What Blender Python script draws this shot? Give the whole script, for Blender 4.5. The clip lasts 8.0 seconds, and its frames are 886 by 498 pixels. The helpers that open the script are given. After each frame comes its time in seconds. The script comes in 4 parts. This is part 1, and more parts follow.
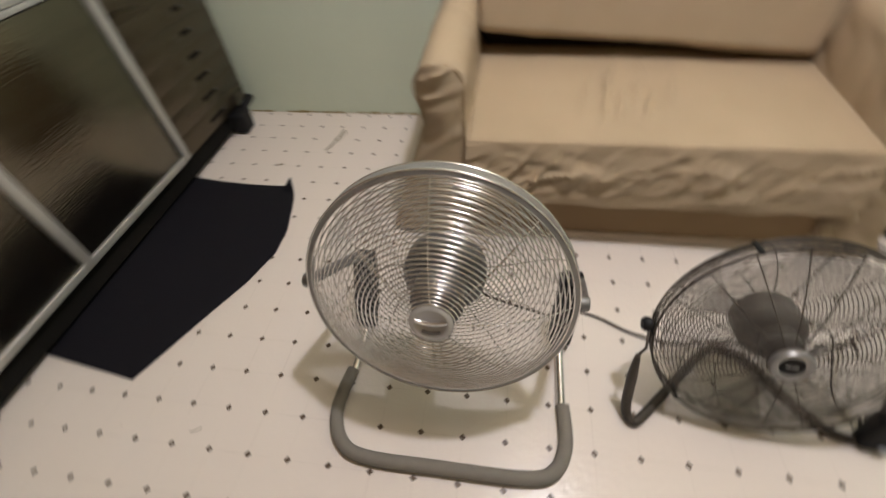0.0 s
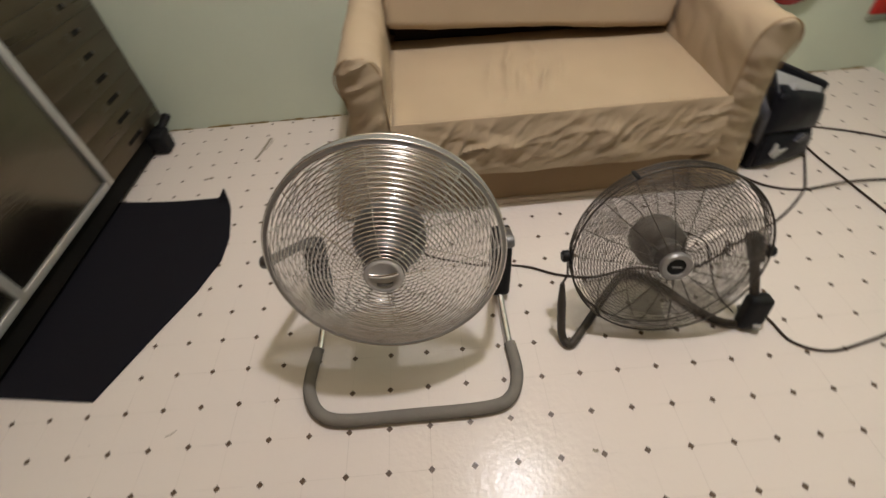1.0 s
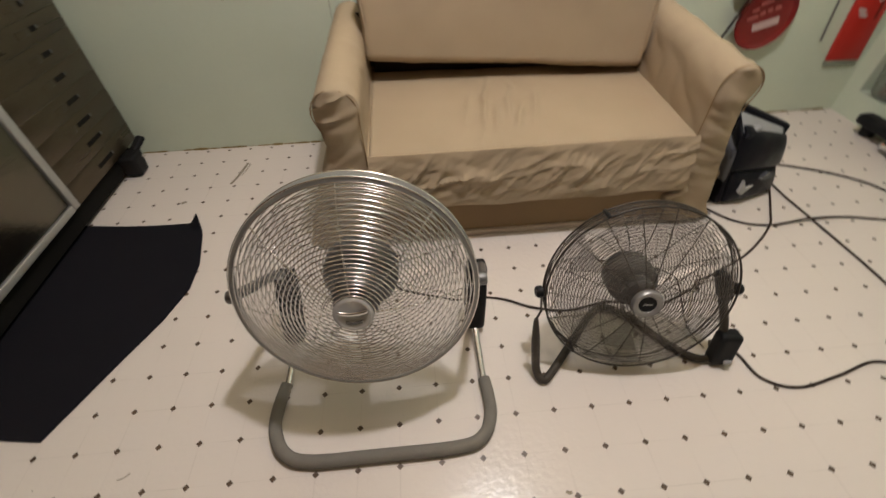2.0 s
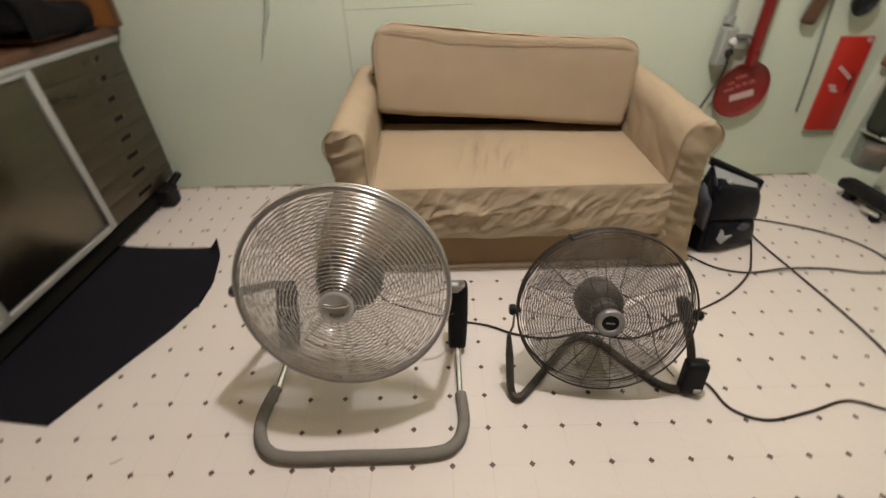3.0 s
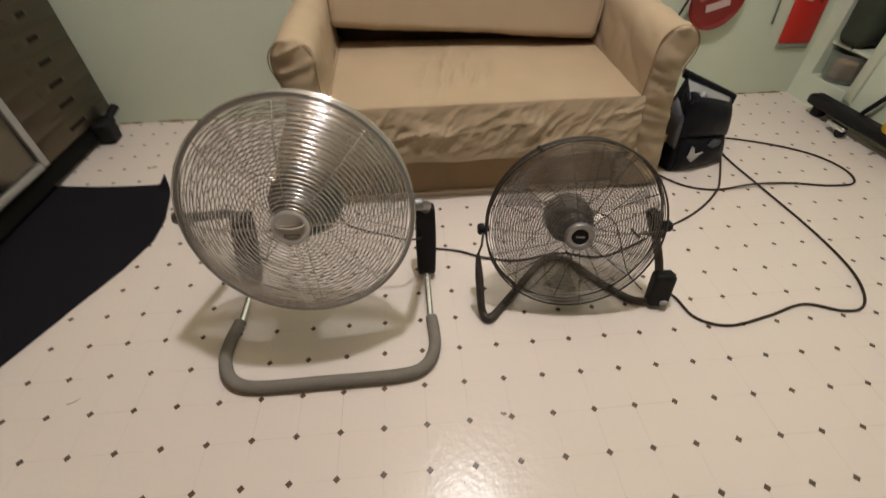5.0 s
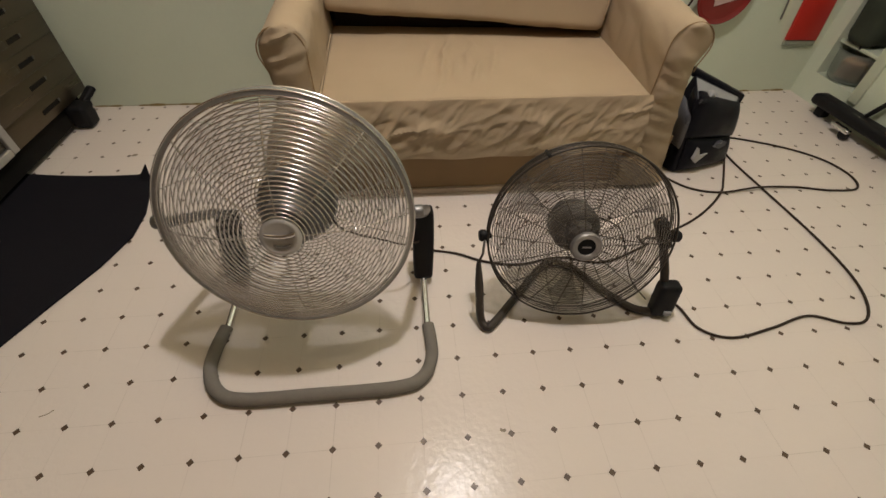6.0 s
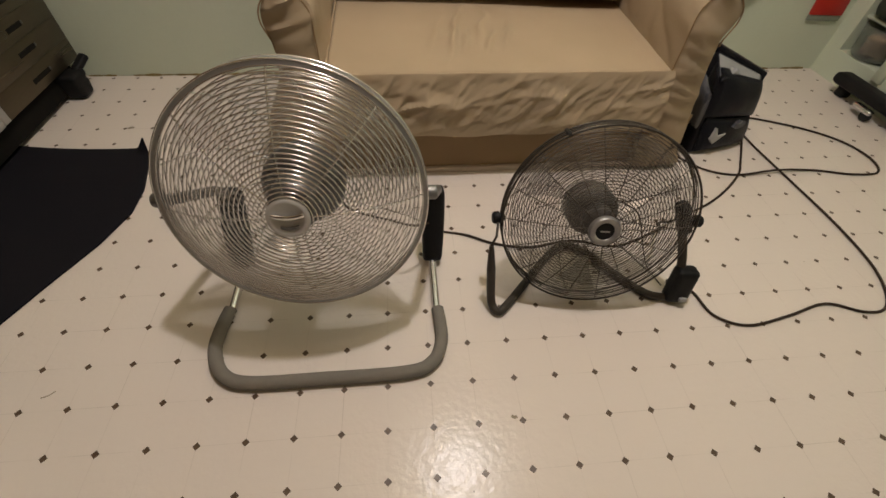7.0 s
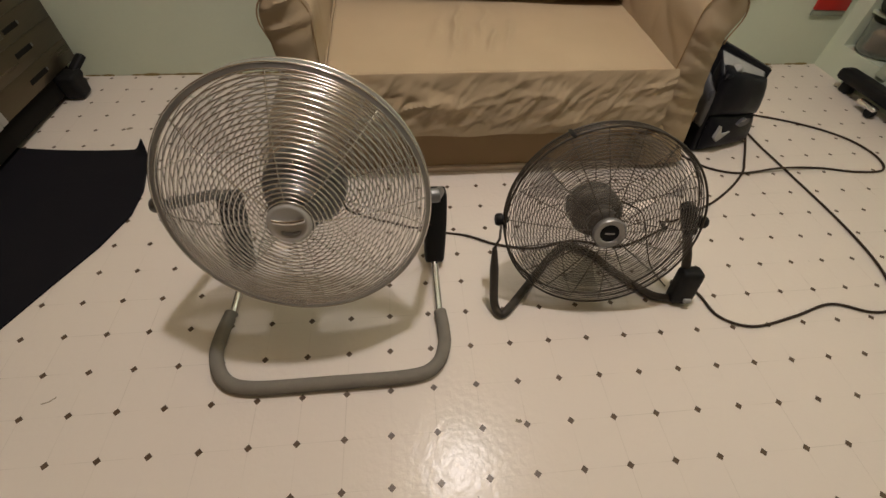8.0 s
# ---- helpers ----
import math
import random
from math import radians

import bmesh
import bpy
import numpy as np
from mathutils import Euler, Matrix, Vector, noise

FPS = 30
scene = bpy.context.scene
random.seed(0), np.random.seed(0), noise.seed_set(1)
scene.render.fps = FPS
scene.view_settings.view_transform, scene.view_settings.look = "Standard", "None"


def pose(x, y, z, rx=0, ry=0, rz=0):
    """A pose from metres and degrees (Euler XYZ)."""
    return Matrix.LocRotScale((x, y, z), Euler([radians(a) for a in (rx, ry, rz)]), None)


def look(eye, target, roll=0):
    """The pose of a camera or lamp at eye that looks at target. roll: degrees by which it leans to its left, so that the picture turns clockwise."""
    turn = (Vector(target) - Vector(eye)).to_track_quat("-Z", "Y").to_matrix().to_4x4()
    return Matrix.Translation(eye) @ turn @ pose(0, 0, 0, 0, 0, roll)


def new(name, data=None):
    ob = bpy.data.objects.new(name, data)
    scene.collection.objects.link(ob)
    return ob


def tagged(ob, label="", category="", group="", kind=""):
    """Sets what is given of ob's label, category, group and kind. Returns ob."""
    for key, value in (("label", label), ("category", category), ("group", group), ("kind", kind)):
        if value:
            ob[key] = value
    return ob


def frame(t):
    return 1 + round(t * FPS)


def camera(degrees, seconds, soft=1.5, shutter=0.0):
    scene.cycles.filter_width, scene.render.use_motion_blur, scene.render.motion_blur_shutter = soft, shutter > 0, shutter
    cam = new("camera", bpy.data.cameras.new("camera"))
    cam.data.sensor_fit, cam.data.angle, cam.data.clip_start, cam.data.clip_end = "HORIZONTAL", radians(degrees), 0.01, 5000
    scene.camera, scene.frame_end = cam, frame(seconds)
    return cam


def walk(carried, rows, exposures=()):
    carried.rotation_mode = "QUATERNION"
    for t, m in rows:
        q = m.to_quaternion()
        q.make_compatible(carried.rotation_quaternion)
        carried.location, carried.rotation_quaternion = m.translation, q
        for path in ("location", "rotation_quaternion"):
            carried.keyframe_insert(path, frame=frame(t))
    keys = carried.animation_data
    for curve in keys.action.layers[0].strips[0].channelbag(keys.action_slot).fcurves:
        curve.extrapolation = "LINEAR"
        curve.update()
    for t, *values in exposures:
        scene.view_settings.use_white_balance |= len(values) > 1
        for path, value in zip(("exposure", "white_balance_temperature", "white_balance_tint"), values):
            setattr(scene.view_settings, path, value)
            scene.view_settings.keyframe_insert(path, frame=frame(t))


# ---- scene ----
cam = camera(93.0, 8.0, shutter=0.9)
METRES, EYE, TILT, LEAN, TURN = 8.0, 1.5, 0.0, 0.0, 0.0
PATH = [
    (0, (0.267, -0.234, 1.051), (-0.009, 1.082, -0.43), -5.1),
    (0.2, (0.254, -0.186, 1.077), (0.032, 1.049, -0.48), -9.2),
    (0.5, (0.278, -0.299, 1.077), (0.136, 1.029, -0.412), -6.2),
    (0.7, (0.286, -0.353, 1.078), (0.206, 0.993, -0.399), -4.2),
    (1, (0.277, -0.385, 1.075), (0.275, 0.96, -0.406), -5.3),
    (1.2, (0.262, -0.375, 1.067), (0.327, 0.969, -0.413), -5.4),
    (1.5, (0.275, -0.351, 1.071), (0.374, 1.014, -0.387), -5.4),
    (1.7, (0.288, -0.334, 1.08), (0.391, 1.039, -0.371), -4.3),
    (2.8, (0.356, -0.511, 1.097), (0.381, 1.068, -0.13), 2.3),
    (3, (0.385, -0.533, 1.077), (0.405, 1.078, -0.108), -1.0),
    (3.2, (0.409, -0.535, 1.046), (0.431, 1.1, -0.106), -2.9),
    (3.5, (0.428, -0.532, 1.028), (0.455, 1.106, -0.119), -5.6),
    (4, (0.428, -0.533, 1.032), (0.464, 1.11, -0.107), -5.7),
    (4.5, (0.423, -0.539, 1.007), (0.474, 1.075, -0.174), -4.5),
    (4.7, (0.438, -0.547, 1.0), (0.481, 1.018, -0.244), -3.8),
    (5, (0.412, -0.535, 0.99), (0.533, 0.903, -0.395), -0.6),
    (5.2, (0.386, -0.52, 0.974), (0.537, 0.906, -0.419), -0.0),
    (6.3, (0.397, -0.432, 0.995), (0.568, 0.925, -0.464), 2.6),
    (6.5, (0.392, -0.425, 0.985), (0.568, 0.917, -0.488), 3.0),
    (6.7, (0.387, -0.429, 0.974), (0.556, 0.896, -0.515), 2.7),
    (7, (0.368, -0.415, 0.97), (0.532, 0.888, -0.538), 2.8),
    (7.5, (0.364, -0.399, 0.969), (0.523, 0.891, -0.551), 2.7),
    (8, (0.364, -0.396, 0.972), (0.526, 0.894, -0.548), 2.5),
]
walk(cam, [(t, look(eye, target, roll)) for t, eye, target, roll in PATH],
     exposures=((0, 0.06, 6150, 10), (0.5, 0.04, 6200, 10), (1, -0.06, 6300, 10), (1.7, -0.16, 6350, 10), (3, 0.04, 6350, 10), (4, 0.03, 6350, 10), (5, -0.08, 6450, 10), (6.3, -0.32, 6800, 10), (8, -0.35, 6850, 10)))

# ---- light ----
world = bpy.data.worlds.new("world")
scene.world = world
world.use_nodes = True
world.node_tree.nodes["Background"].inputs[0].default_value = (0.03, 0.028, 0.024, 1)
world.node_tree.nodes["Background"].inputs[1].default_value = 0.3
LAMP = (0.67, 0.38, 2.52)
bulb = bpy.data.lights.new("ceiling_bulb", "POINT")
bulb.energy, bulb.color, bulb.shadow_soft_size = 108.0, (0.945, 0.925, 0.975), 0.06
new("ceiling_bulb", bulb).location = LAMP


# ---- materials ----
def material(name, a, b=None, rough=0.6, metal=0.0, scale=12.0, fine=180.0, bump=0.15, dist=0.002, rough_var=0.12, stretch=(1, 1, 1), coat=0.0, detail=5.0, spec=0.5):
    """Colour from a to b over broad stains and fine grain, with uneven gloss and relief."""
    m = bpy.data.materials.new(name)
    m.use_nodes = True
    nt = m.node_tree
    bsdf = nt.nodes["Principled BSDF"]
    b = b or tuple(c * 0.8 for c in a)
    tc = nt.nodes.new("ShaderNodeTexCoord")
    mp = nt.nodes.new("ShaderNodeMapping")
    mp.inputs["Scale"].default_value = stretch
    nt.links.new(tc.outputs["Object"], mp.inputs["Vector"])
    broad = nt.nodes.new("ShaderNodeTexNoise")
    broad.inputs["Scale"].default_value, broad.inputs["Detail"].default_value = scale, detail
    grain = nt.nodes.new("ShaderNodeTexNoise")
    grain.inputs["Scale"].default_value, grain.inputs["Detail"].default_value = fine, 3.0
    for n in (broad, grain):
        nt.links.new(mp.outputs[0], n.inputs["Vector"])
    add = nt.nodes.new("ShaderNodeMath")
    add.operation = "MULTIPLY_ADD"
    add.inputs[1].default_value, add.inputs[2].default_value = 0.45, 0.0
    nt.links.new(grain.outputs["Fac"], add.inputs[0])
    tot = nt.nodes.new("ShaderNodeMath")
    tot.operation = "MULTIPLY_ADD"
    tot.inputs[1].default_value = 1.3
    nt.links.new(broad.outputs["Fac"], tot.inputs[0])
    nt.links.new(add.outputs[0], tot.inputs[2])
    ramp = nt.nodes.new("ShaderNodeMapRange")
    ramp.inputs["From Min"].default_value, ramp.inputs["From Max"].default_value = 0.3, 1.45
    nt.links.new(tot.outputs[0], ramp.inputs["Value"])
    mix = nt.nodes.new("ShaderNodeMix")
    mix.data_type = "RGBA"
    mix.inputs["A"].default_value, mix.inputs["B"].default_value = (*b, 1), (*a, 1)
    nt.links.new(ramp.outputs[0], mix.inputs["Factor"])
    nt.links.new(mix.outputs["Result"], bsdf.inputs["Base Color"])
    rr = nt.nodes.new("ShaderNodeMapRange")
    rr.inputs["To Min"].default_value, rr.inputs["To Max"].default_value = max(0.03, rough - rough_var), min(1, rough + rough_var)
    nt.links.new(broad.outputs["Fac"], rr.inputs["Value"])
    nt.links.new(rr.outputs[0], bsdf.inputs["Roughness"])
    bsdf.inputs["Metallic"].default_value = metal
    bsdf.inputs["Coat Weight"].default_value = coat
    bsdf.inputs["Specular IOR Level"].default_value = spec
    if bump:
        bp = nt.nodes.new("ShaderNodeBump")
        bp.inputs["Strength"].default_value, bp.inputs["Distance"].default_value = bump, dist
        nt.links.new(grain.outputs["Fac"], bp.inputs["Height"])
        nt.links.new(bp.outputs[0], bsdf.inputs["Normal"])
    return m


def floor_material():
    """Cream vinyl with faint printed joints, scuffs and a waxed gloss."""
    m = material("cream_vinyl", (0.728, 0.660, 0.598), (0.716, 0.648, 0.585), rough=0.22, detail=2.0, scale=150, fine=240, bump=0.05, dist=0.001, rough_var=0.05, spec=0.2)
    nt = m.node_tree
    bsdf = nt.nodes["Principled BSDF"]
    tc = nt.nodes.new("ShaderNodeTexCoord")
    sep = nt.nodes.new("ShaderNodeSeparateXYZ")
    nt.links.new(tc.outputs["Object"], sep.inputs[0])
    lines = []
    for axis in ("X", "Y"):
        pp = nt.nodes.new("ShaderNodeMath")
        pp.operation = "PINGPONG"
        pp.inputs[1].default_value = 0.0508
        nt.links.new(sep.outputs[axis], pp.inputs[0])
        lt = nt.nodes.new("ShaderNodeMapRange")
        lt.inputs["From Min"].default_value, lt.inputs["From Max"].default_value = 0.0003, 0.0011
        lt.inputs["To Min"].default_value, lt.inputs["To Max"].default_value = 1.0, 0.0
        nt.links.new(pp.outputs[0], lt.inputs["Value"])
        lines.append(lt)
    mx = nt.nodes.new("ShaderNodeMath")
    mx.operation = "MAXIMUM"
    nt.links.new(lines[0].outputs[0], mx.inputs[0])
    nt.links.new(lines[1].outputs[0], mx.inputs[1])
    worn = nt.nodes.new("ShaderNodeTexNoise")
    worn.inputs["Scale"].default_value, worn.inputs["Detail"].default_value = 7.0, 4.0
    nt.links.new(tc.outputs["Object"], worn.inputs["Vector"])
    wr = nt.nodes.new("ShaderNodeMapRange")
    wr.inputs["From Min"].default_value, wr.inputs["From Max"].default_value, wr.inputs["To Max"].default_value = 0.42, 0.7, 0.32
    nt.links.new(worn.outputs["Fac"], wr.inputs["Value"])
    ml = nt.nodes.new("ShaderNodeMath")
    ml.operation = "MULTIPLY"
    nt.links.new(mx.outputs[0], ml.inputs[0])
    nt.links.new(wr.outputs[0], ml.inputs[1])
    old = bsdf.inputs["Base Color"].links[0].from_socket
    mix = nt.nodes.new("ShaderNodeMix")
    mix.data_type = "RGBA"
    mix.inputs["B"].default_value = (0.25, 0.2, 0.15, 1)
    nt.links.new(old, mix.inputs["A"])
    nt.links.new(ml.outputs[0], mix.inputs["Factor"])
    # small dark specks of dirt
    vor = nt.nodes.new("ShaderNodeTexVoronoi")
    vor.inputs["Scale"].default_value = 9.0
    nt.links.new(tc.outputs["Object"], vor.inputs["Vector"])
    sp = nt.nodes.new("ShaderNodeMapRange")
    sp.inputs["From Min"].default_value, sp.inputs["From Max"].default_value = 0.012, 0.022
    sp.inputs["To Min"].default_value, sp.inputs["To Max"].default_value = 0.6, 0.0
    nt.links.new(vor.outputs["Distance"], sp.inputs["Value"])
    mix2 = nt.nodes.new("ShaderNodeMix")
    mix2.data_type = "RGBA"
    mix2.inputs["B"].default_value = (0.16, 0.12, 0.08, 1)
    nt.links.new(mix.outputs["Result"], mix2.inputs["A"])
    nt.links.new(sp.outputs[0], mix2.inputs["Factor"])
    nt.links.new(mix2.outputs["Result"], bsdf.inputs["Base Color"])
    # long soft waves of the sheet, which break up its reflections
    wave = nt.nodes.new("ShaderNodeTexNoise")
    wave.inputs["Scale"].default_value, wave.inputs["Detail"].default_value = 62.0, 2.5
    nt.links.new(tc.outputs["Object"], wave.inputs["Vector"])
    bp = nt.nodes.new("ShaderNodeBump")
    bp.inputs["Strength"].default_value, bp.inputs["Distance"].default_value = 0.6, 0.0014
    nt.links.new(wave.outputs["Fac"], bp.inputs["Height"])
    nt.links.new(bsdf.inputs["Normal"].links[0].from_socket, bp.inputs["Normal"])
    nt.links.new(bp.outputs[0], bsdf.inputs["Normal"])
    return m


def glass_material(name, colour, rough=0.1):
    m = bpy.data.materials.new(name)
    m.use_nodes = True
    b = m.node_tree.nodes["Principled BSDF"]
    b.inputs["Base Color"].default_value = (*colour, 1)
    b.inputs["Transmission Weight"].default_value, b.inputs["Roughness"].default_value = 0.9, rough
    return m


def film_material(name, colour, cover):
    """Thin see-through veil of spinning blades that holds back a part of the light."""
    m = material(name, colour, rough=0.35, scale=20, bump=0.03)
    m.node_tree.nodes["Principled BSDF"].inputs["Alpha"].default_value = cover
    return m


def glow_material(name, colour, power):
    m = bpy.data.materials.new(name)
    m.use_nodes = True
    b = m.node_tree.nodes["Principled BSDF"]
    b.inputs["Base Color"].default_value = (*colour, 1)
    b.inputs["Emission Color"].default_value, b.inputs["Emission Strength"].default_value = (*colour, 1), power
    return m


M_FLOOR = floor_material()
M_DOT = material("brown_inlay", (0.11, 0.062, 0.030), (0.055, 0.032, 0.017), rough=0.4, scale=30)
M_WALL = material("mint_wall_paint", (0.64, 0.70, 0.565), (0.57, 0.63, 0.495), rough=0.55, scale=2.0, fine=90, bump=0.12, dist=0.002)
# for the unseen walls: brown chosen for reflections and warm, low bounce light
M_DIM = material("brown_bounce_wall", (0.22, 0.135, 0.068), (0.15, 0.09, 0.045), rough=0.6, scale=3, stretch=(5, 5, 0.5))
# yellow tint picked so that ceiling bounce warms the shadows
M_CEIL = material("warm_bounce_ceiling_paint", (0.62, 0.50, 0.335), (0.55, 0.435, 0.28), rough=0.8, scale=2)
M_CLOTH = material("tan_slipcover", (0.415, 0.322, 0.215), (0.35, 0.268, 0.17), rough=0.9, scale=6, fine=700, bump=0.3, dist=0.0008)
# browner than the slipcover, with the overhang's shade put into the colour
M_SKIRT = material("shade_darkened_brown_cloth", (0.30, 0.202, 0.104), (0.24, 0.158, 0.08), rough=0.9, scale=6, fine=700, bump=0.3, dist=0.0008)
M_PIPING = material("tan_piping", (0.46, 0.36, 0.24), (0.4, 0.3, 0.19), rough=0.9, fine=700)
M_GAP_SHADE = material("near_black_gap_shade", (0.018, 0.009, 0.006), (0.010, 0.006, 0.004), rough=1.0)
M_BATTEN = material("pale_batten", (0.66, 0.55, 0.45), (0.52, 0.42, 0.33), rough=0.6)
M_CHROME = material("chromed_wire", (0.88, 0.865, 0.855), (0.76, 0.745, 0.735), rough=0.20, rough_var=0.05, metal=1.0, scale=40, bump=0)
M_DULL = material("dull_steel", (0.26, 0.255, 0.25), (0.17, 0.165, 0.16), rough=0.45, metal=0.8, scale=20, bump=0.05)
M_FOAM = material("grey_foam_sleeve", (0.215, 0.195, 0.165), (0.16, 0.145, 0.12), rough=0.85, scale=30, fine=500, bump=0.3)
M_BLACK = material("black_plastic", (0.014, 0.0135, 0.014), (0.008, 0.008, 0.008), rough=0.5, spec=0.18, scale=20, fine=400, bump=0.15)
M_WIRE = material("dark_coated_wire", (0.125, 0.104, 0.084), (0.085, 0.070, 0.056), rough=0.40, metal=0.3, spec=0.4, scale=40, bump=0)
M_DARKBLADE = material("dark_grey_blade", (0.15, 0.14, 0.13), (0.11, 0.10, 0.092), rough=0.45, metal=0.2, scale=14, bump=0.05)
M_TUBE = material("black_enamel_tube", (0.07, 0.058, 0.046), (0.04, 0.033, 0.026), rough=0.42, metal=0.2, spec=0.3, scale=30, bump=0.04)
M_RING = material("silver_badge_ring", (0.40, 0.39, 0.38), (0.30, 0.29, 0.28), rough=0.42, metal=0.7, scale=40, bump=0)
M_CORD = material("dark_rubber_cord", (0.05, 0.03, 0.02), (0.028, 0.018, 0.012), rough=0.6, spec=0.25, scale=40, bump=0.05)
M_MAT = material("black_rubber_mat", (0.009, 0.0085, 0.012), (0.006, 0.0055, 0.008), rough=0.85, spec=0.18, scale=5, fine=260, bump=0.4, dist=0.001)
M_STEEL = material("brushed_cabinet_steel", (0.21, 0.19, 0.145), (0.14, 0.126, 0.094), rough=0.24, rough_var=0.08, metal=1.0, scale=5, fine=70, bump=0.24, dist=0.003, stretch=(1, 0.25, 3))
M_DRAWER = material("dull_drawer_steel", (0.155, 0.128, 0.092), (0.105, 0.086, 0.06), rough=0.3, rough_var=0.08, metal=0.9, scale=5, fine=70, bump=0.12, dist=0.003, stretch=(1, 0.25, 3))
M_STRIP = material("aluminium_strip", (0.52, 0.51, 0.48), (0.4, 0.39, 0.36), rough=0.45, metal=0.5, scale=20, bump=0.04)
# near-black that paints shade: under the cabinet and in the drawer slots
M_SHADE = material("near_black_shade", (0.012, 0.011, 0.009), rough=0.8, spec=0.1)
M_ORANGE = material("varnished_orange_wood", (0.29, 0.125, 0.034), (0.19, 0.075, 0.02), rough=0.35, scale=4, fine=60, stretch=(6, 6, 0.6), bump=0.05)
M_FABRIC = material("black_felt", (0.010, 0.009, 0.009), (0.006, 0.005, 0.005), rough=0.95, spec=0.1, fine=500, bump=0.4)
M_RED = material("red_enamel", (0.56, 0.026, 0.016), (0.46, 0.018, 0.012), rough=0.4, scale=6, bump=0.03)
M_REDDARK = material("dark_red_pan_enamel", (0.24, 0.014, 0.012), (0.16, 0.010, 0.008), rough=0.32, scale=8, bump=0.03)
M_WHITE = material("faded_white_print", (0.62, 0.48, 0.45), (0.5, 0.34, 0.32), rough=0.6, scale=30)
M_GREYPL = material("grey_electrical_plastic", (0.36, 0.37, 0.33), (0.28, 0.29, 0.26), rough=0.45, scale=20, bump=0.05)
M_BROWN = material("brown_wood_handle", (0.13, 0.06, 0.03), (0.08, 0.035, 0.018), rough=0.5, scale=9, stretch=(5, 5, 0.6))
M_NYLON = material("black_nylon", (0.010, 0.010, 0.014), (0.006, 0.006, 0.009), rough=0.34, spec=0.12, scale=14, fine=350, bump=0.2)
M_GREYNYL = material("grey_nylon", (0.34, 0.34, 0.34), (0.26, 0.26, 0.262), rough=0.5, scale=14, fine=350, bump=0.2)
M_GREYSHINE = material("shiny_dark_grey_nylon", (0.10, 0.10, 0.112), (0.065, 0.065, 0.075), rough=0.28, scale=14, fine=350, bump=0.12)
M_MINTWOOD = material("mint_painted_shelf_wood", (0.62, 0.67, 0.53), (0.52, 0.57, 0.44), rough=0.5, scale=6, stretch=(4, 4, 0.6))
M_GREENCLOTH = material("dark_green_cloth", (0.045, 0.055, 0.035), (0.025, 0.032, 0.02), rough=0.95, fine=400, bump=0.4)
M_CARD = material("brown_cardboard", (0.30, 0.17, 0.085), (0.22, 0.12, 0.06), rough=0.85, scale=10)
M_YELLOW = material("yellow_plastic", (0.75, 0.45, 0.03), (0.6, 0.34, 0.02), rough=0.45)
M_CLEAR = glass_material("clear_plastic", (0.85, 0.88, 0.82), 0.18)
M_BADGE = material("pale_pressed_aluminium", (0.52, 0.505, 0.48), (0.44, 0.425, 0.4), rough=0.5, metal=0.25, scale=30, bump=0.05)
M_BAND = material("tarnished_rim_steel", (0.33, 0.315, 0.295), (0.25, 0.24, 0.225), rough=0.42, metal=0.6, scale=30, bump=0.05)
M_DARKVEIL = film_material("dark_spin_veil", (0.30, 0.272, 0.24), 0.20)
M_GREYVEIL = film_material("grey_spin_veil", (0.5, 0.49, 0.47), 0.08)
M_STREAK = material("grey_green_streak", (0.45, 0.49, 0.385), (0.36, 0.395, 0.305), rough=0.9)
M_MARK = material("white_bag_print", (0.5, 0.49, 0.46), (0.38, 0.37, 0.35), rough=0.5, scale=40)
M_PALE = material("white_enamel", (0.78, 0.78, 0.75), (0.7, 0.7, 0.67), rough=0.4, scale=30, bump=0.03)
# for the wall joints, and for the painted shadow below the sign
M_JOINT_SHADE = material("grey_green_joint_and_shadow", (0.30, 0.33, 0.25), (0.22, 0.245, 0.185), rough=0.8)
M_PINK = material("worn_pink_print", (0.46, 0.13, 0.11), (0.36, 0.08, 0.07), rough=0.5, scale=40)
M_SMUDGE = material("floor_scuff", (0.33, 0.28, 0.21), (0.2, 0.16, 0.11), rough=0.7)
M_GRIME = material("yellowed_grime", (0.30, 0.22, 0.08), (0.2, 0.15, 0.05), rough=0.8, scale=30)
M_BULB = glow_material("frosted_lamp_glass", (1.0, 0.85, 0.6), 6.0)


# ---- shapes ----
def part(name, bm, mat, parent=None, label="", smooth=True, sharp=50):
    """One bmesh as one mesh object under a thing or a part; its coordinates are those of the place."""
    me = bpy.data.meshes.new(name)
    bmesh.ops.recalc_face_normals(bm, faces=bm.faces)
    if smooth:
        for f in bm.faces:
            f.smooth = True
    bm.to_mesh(me)
    bm.free()
    if smooth:
        me.set_sharp_from_angle(angle=radians(sharp))
    me.materials.append(mat)
    ob = new(name, me)
    if parent:
        ob.parent = parent
        base = Vector((0, 0, 0))
        p = parent
        while p:
            base += p.location
            p = p.parent
        me.transform(Matrix.Translation(-base))
    if label:
        ob["label"] = label
    return ob


def thing(name, x, y, z, label, category, group="", kind=""):
    ob = new(name)
    ob.location, ob.empty_display_size = (x, y, z), 0.05
    return tagged(ob, label, category, group, kind)


def box(x0, x1, y0, y1, z0, z1, bevel=0.0, seg=2, bm=None):
    bm = bm or bmesh.new()
    m = Matrix.Translation(((x0 + x1) / 2, (y0 + y1) / 2, (z0 + z1) / 2)) @ Matrix.Diagonal((x1 - x0, y1 - y0, z1 - z0, 1))
    vs = bmesh.ops.create_cube(bm, size=1, matrix=m)["verts"]
    if bevel:
        es = list({e for v in vs for e in v.link_edges})
        bmesh.ops.bevel(bm, geom=es, offset=bevel, segments=seg, affect="EDGES", profile=0.5)
    return bm


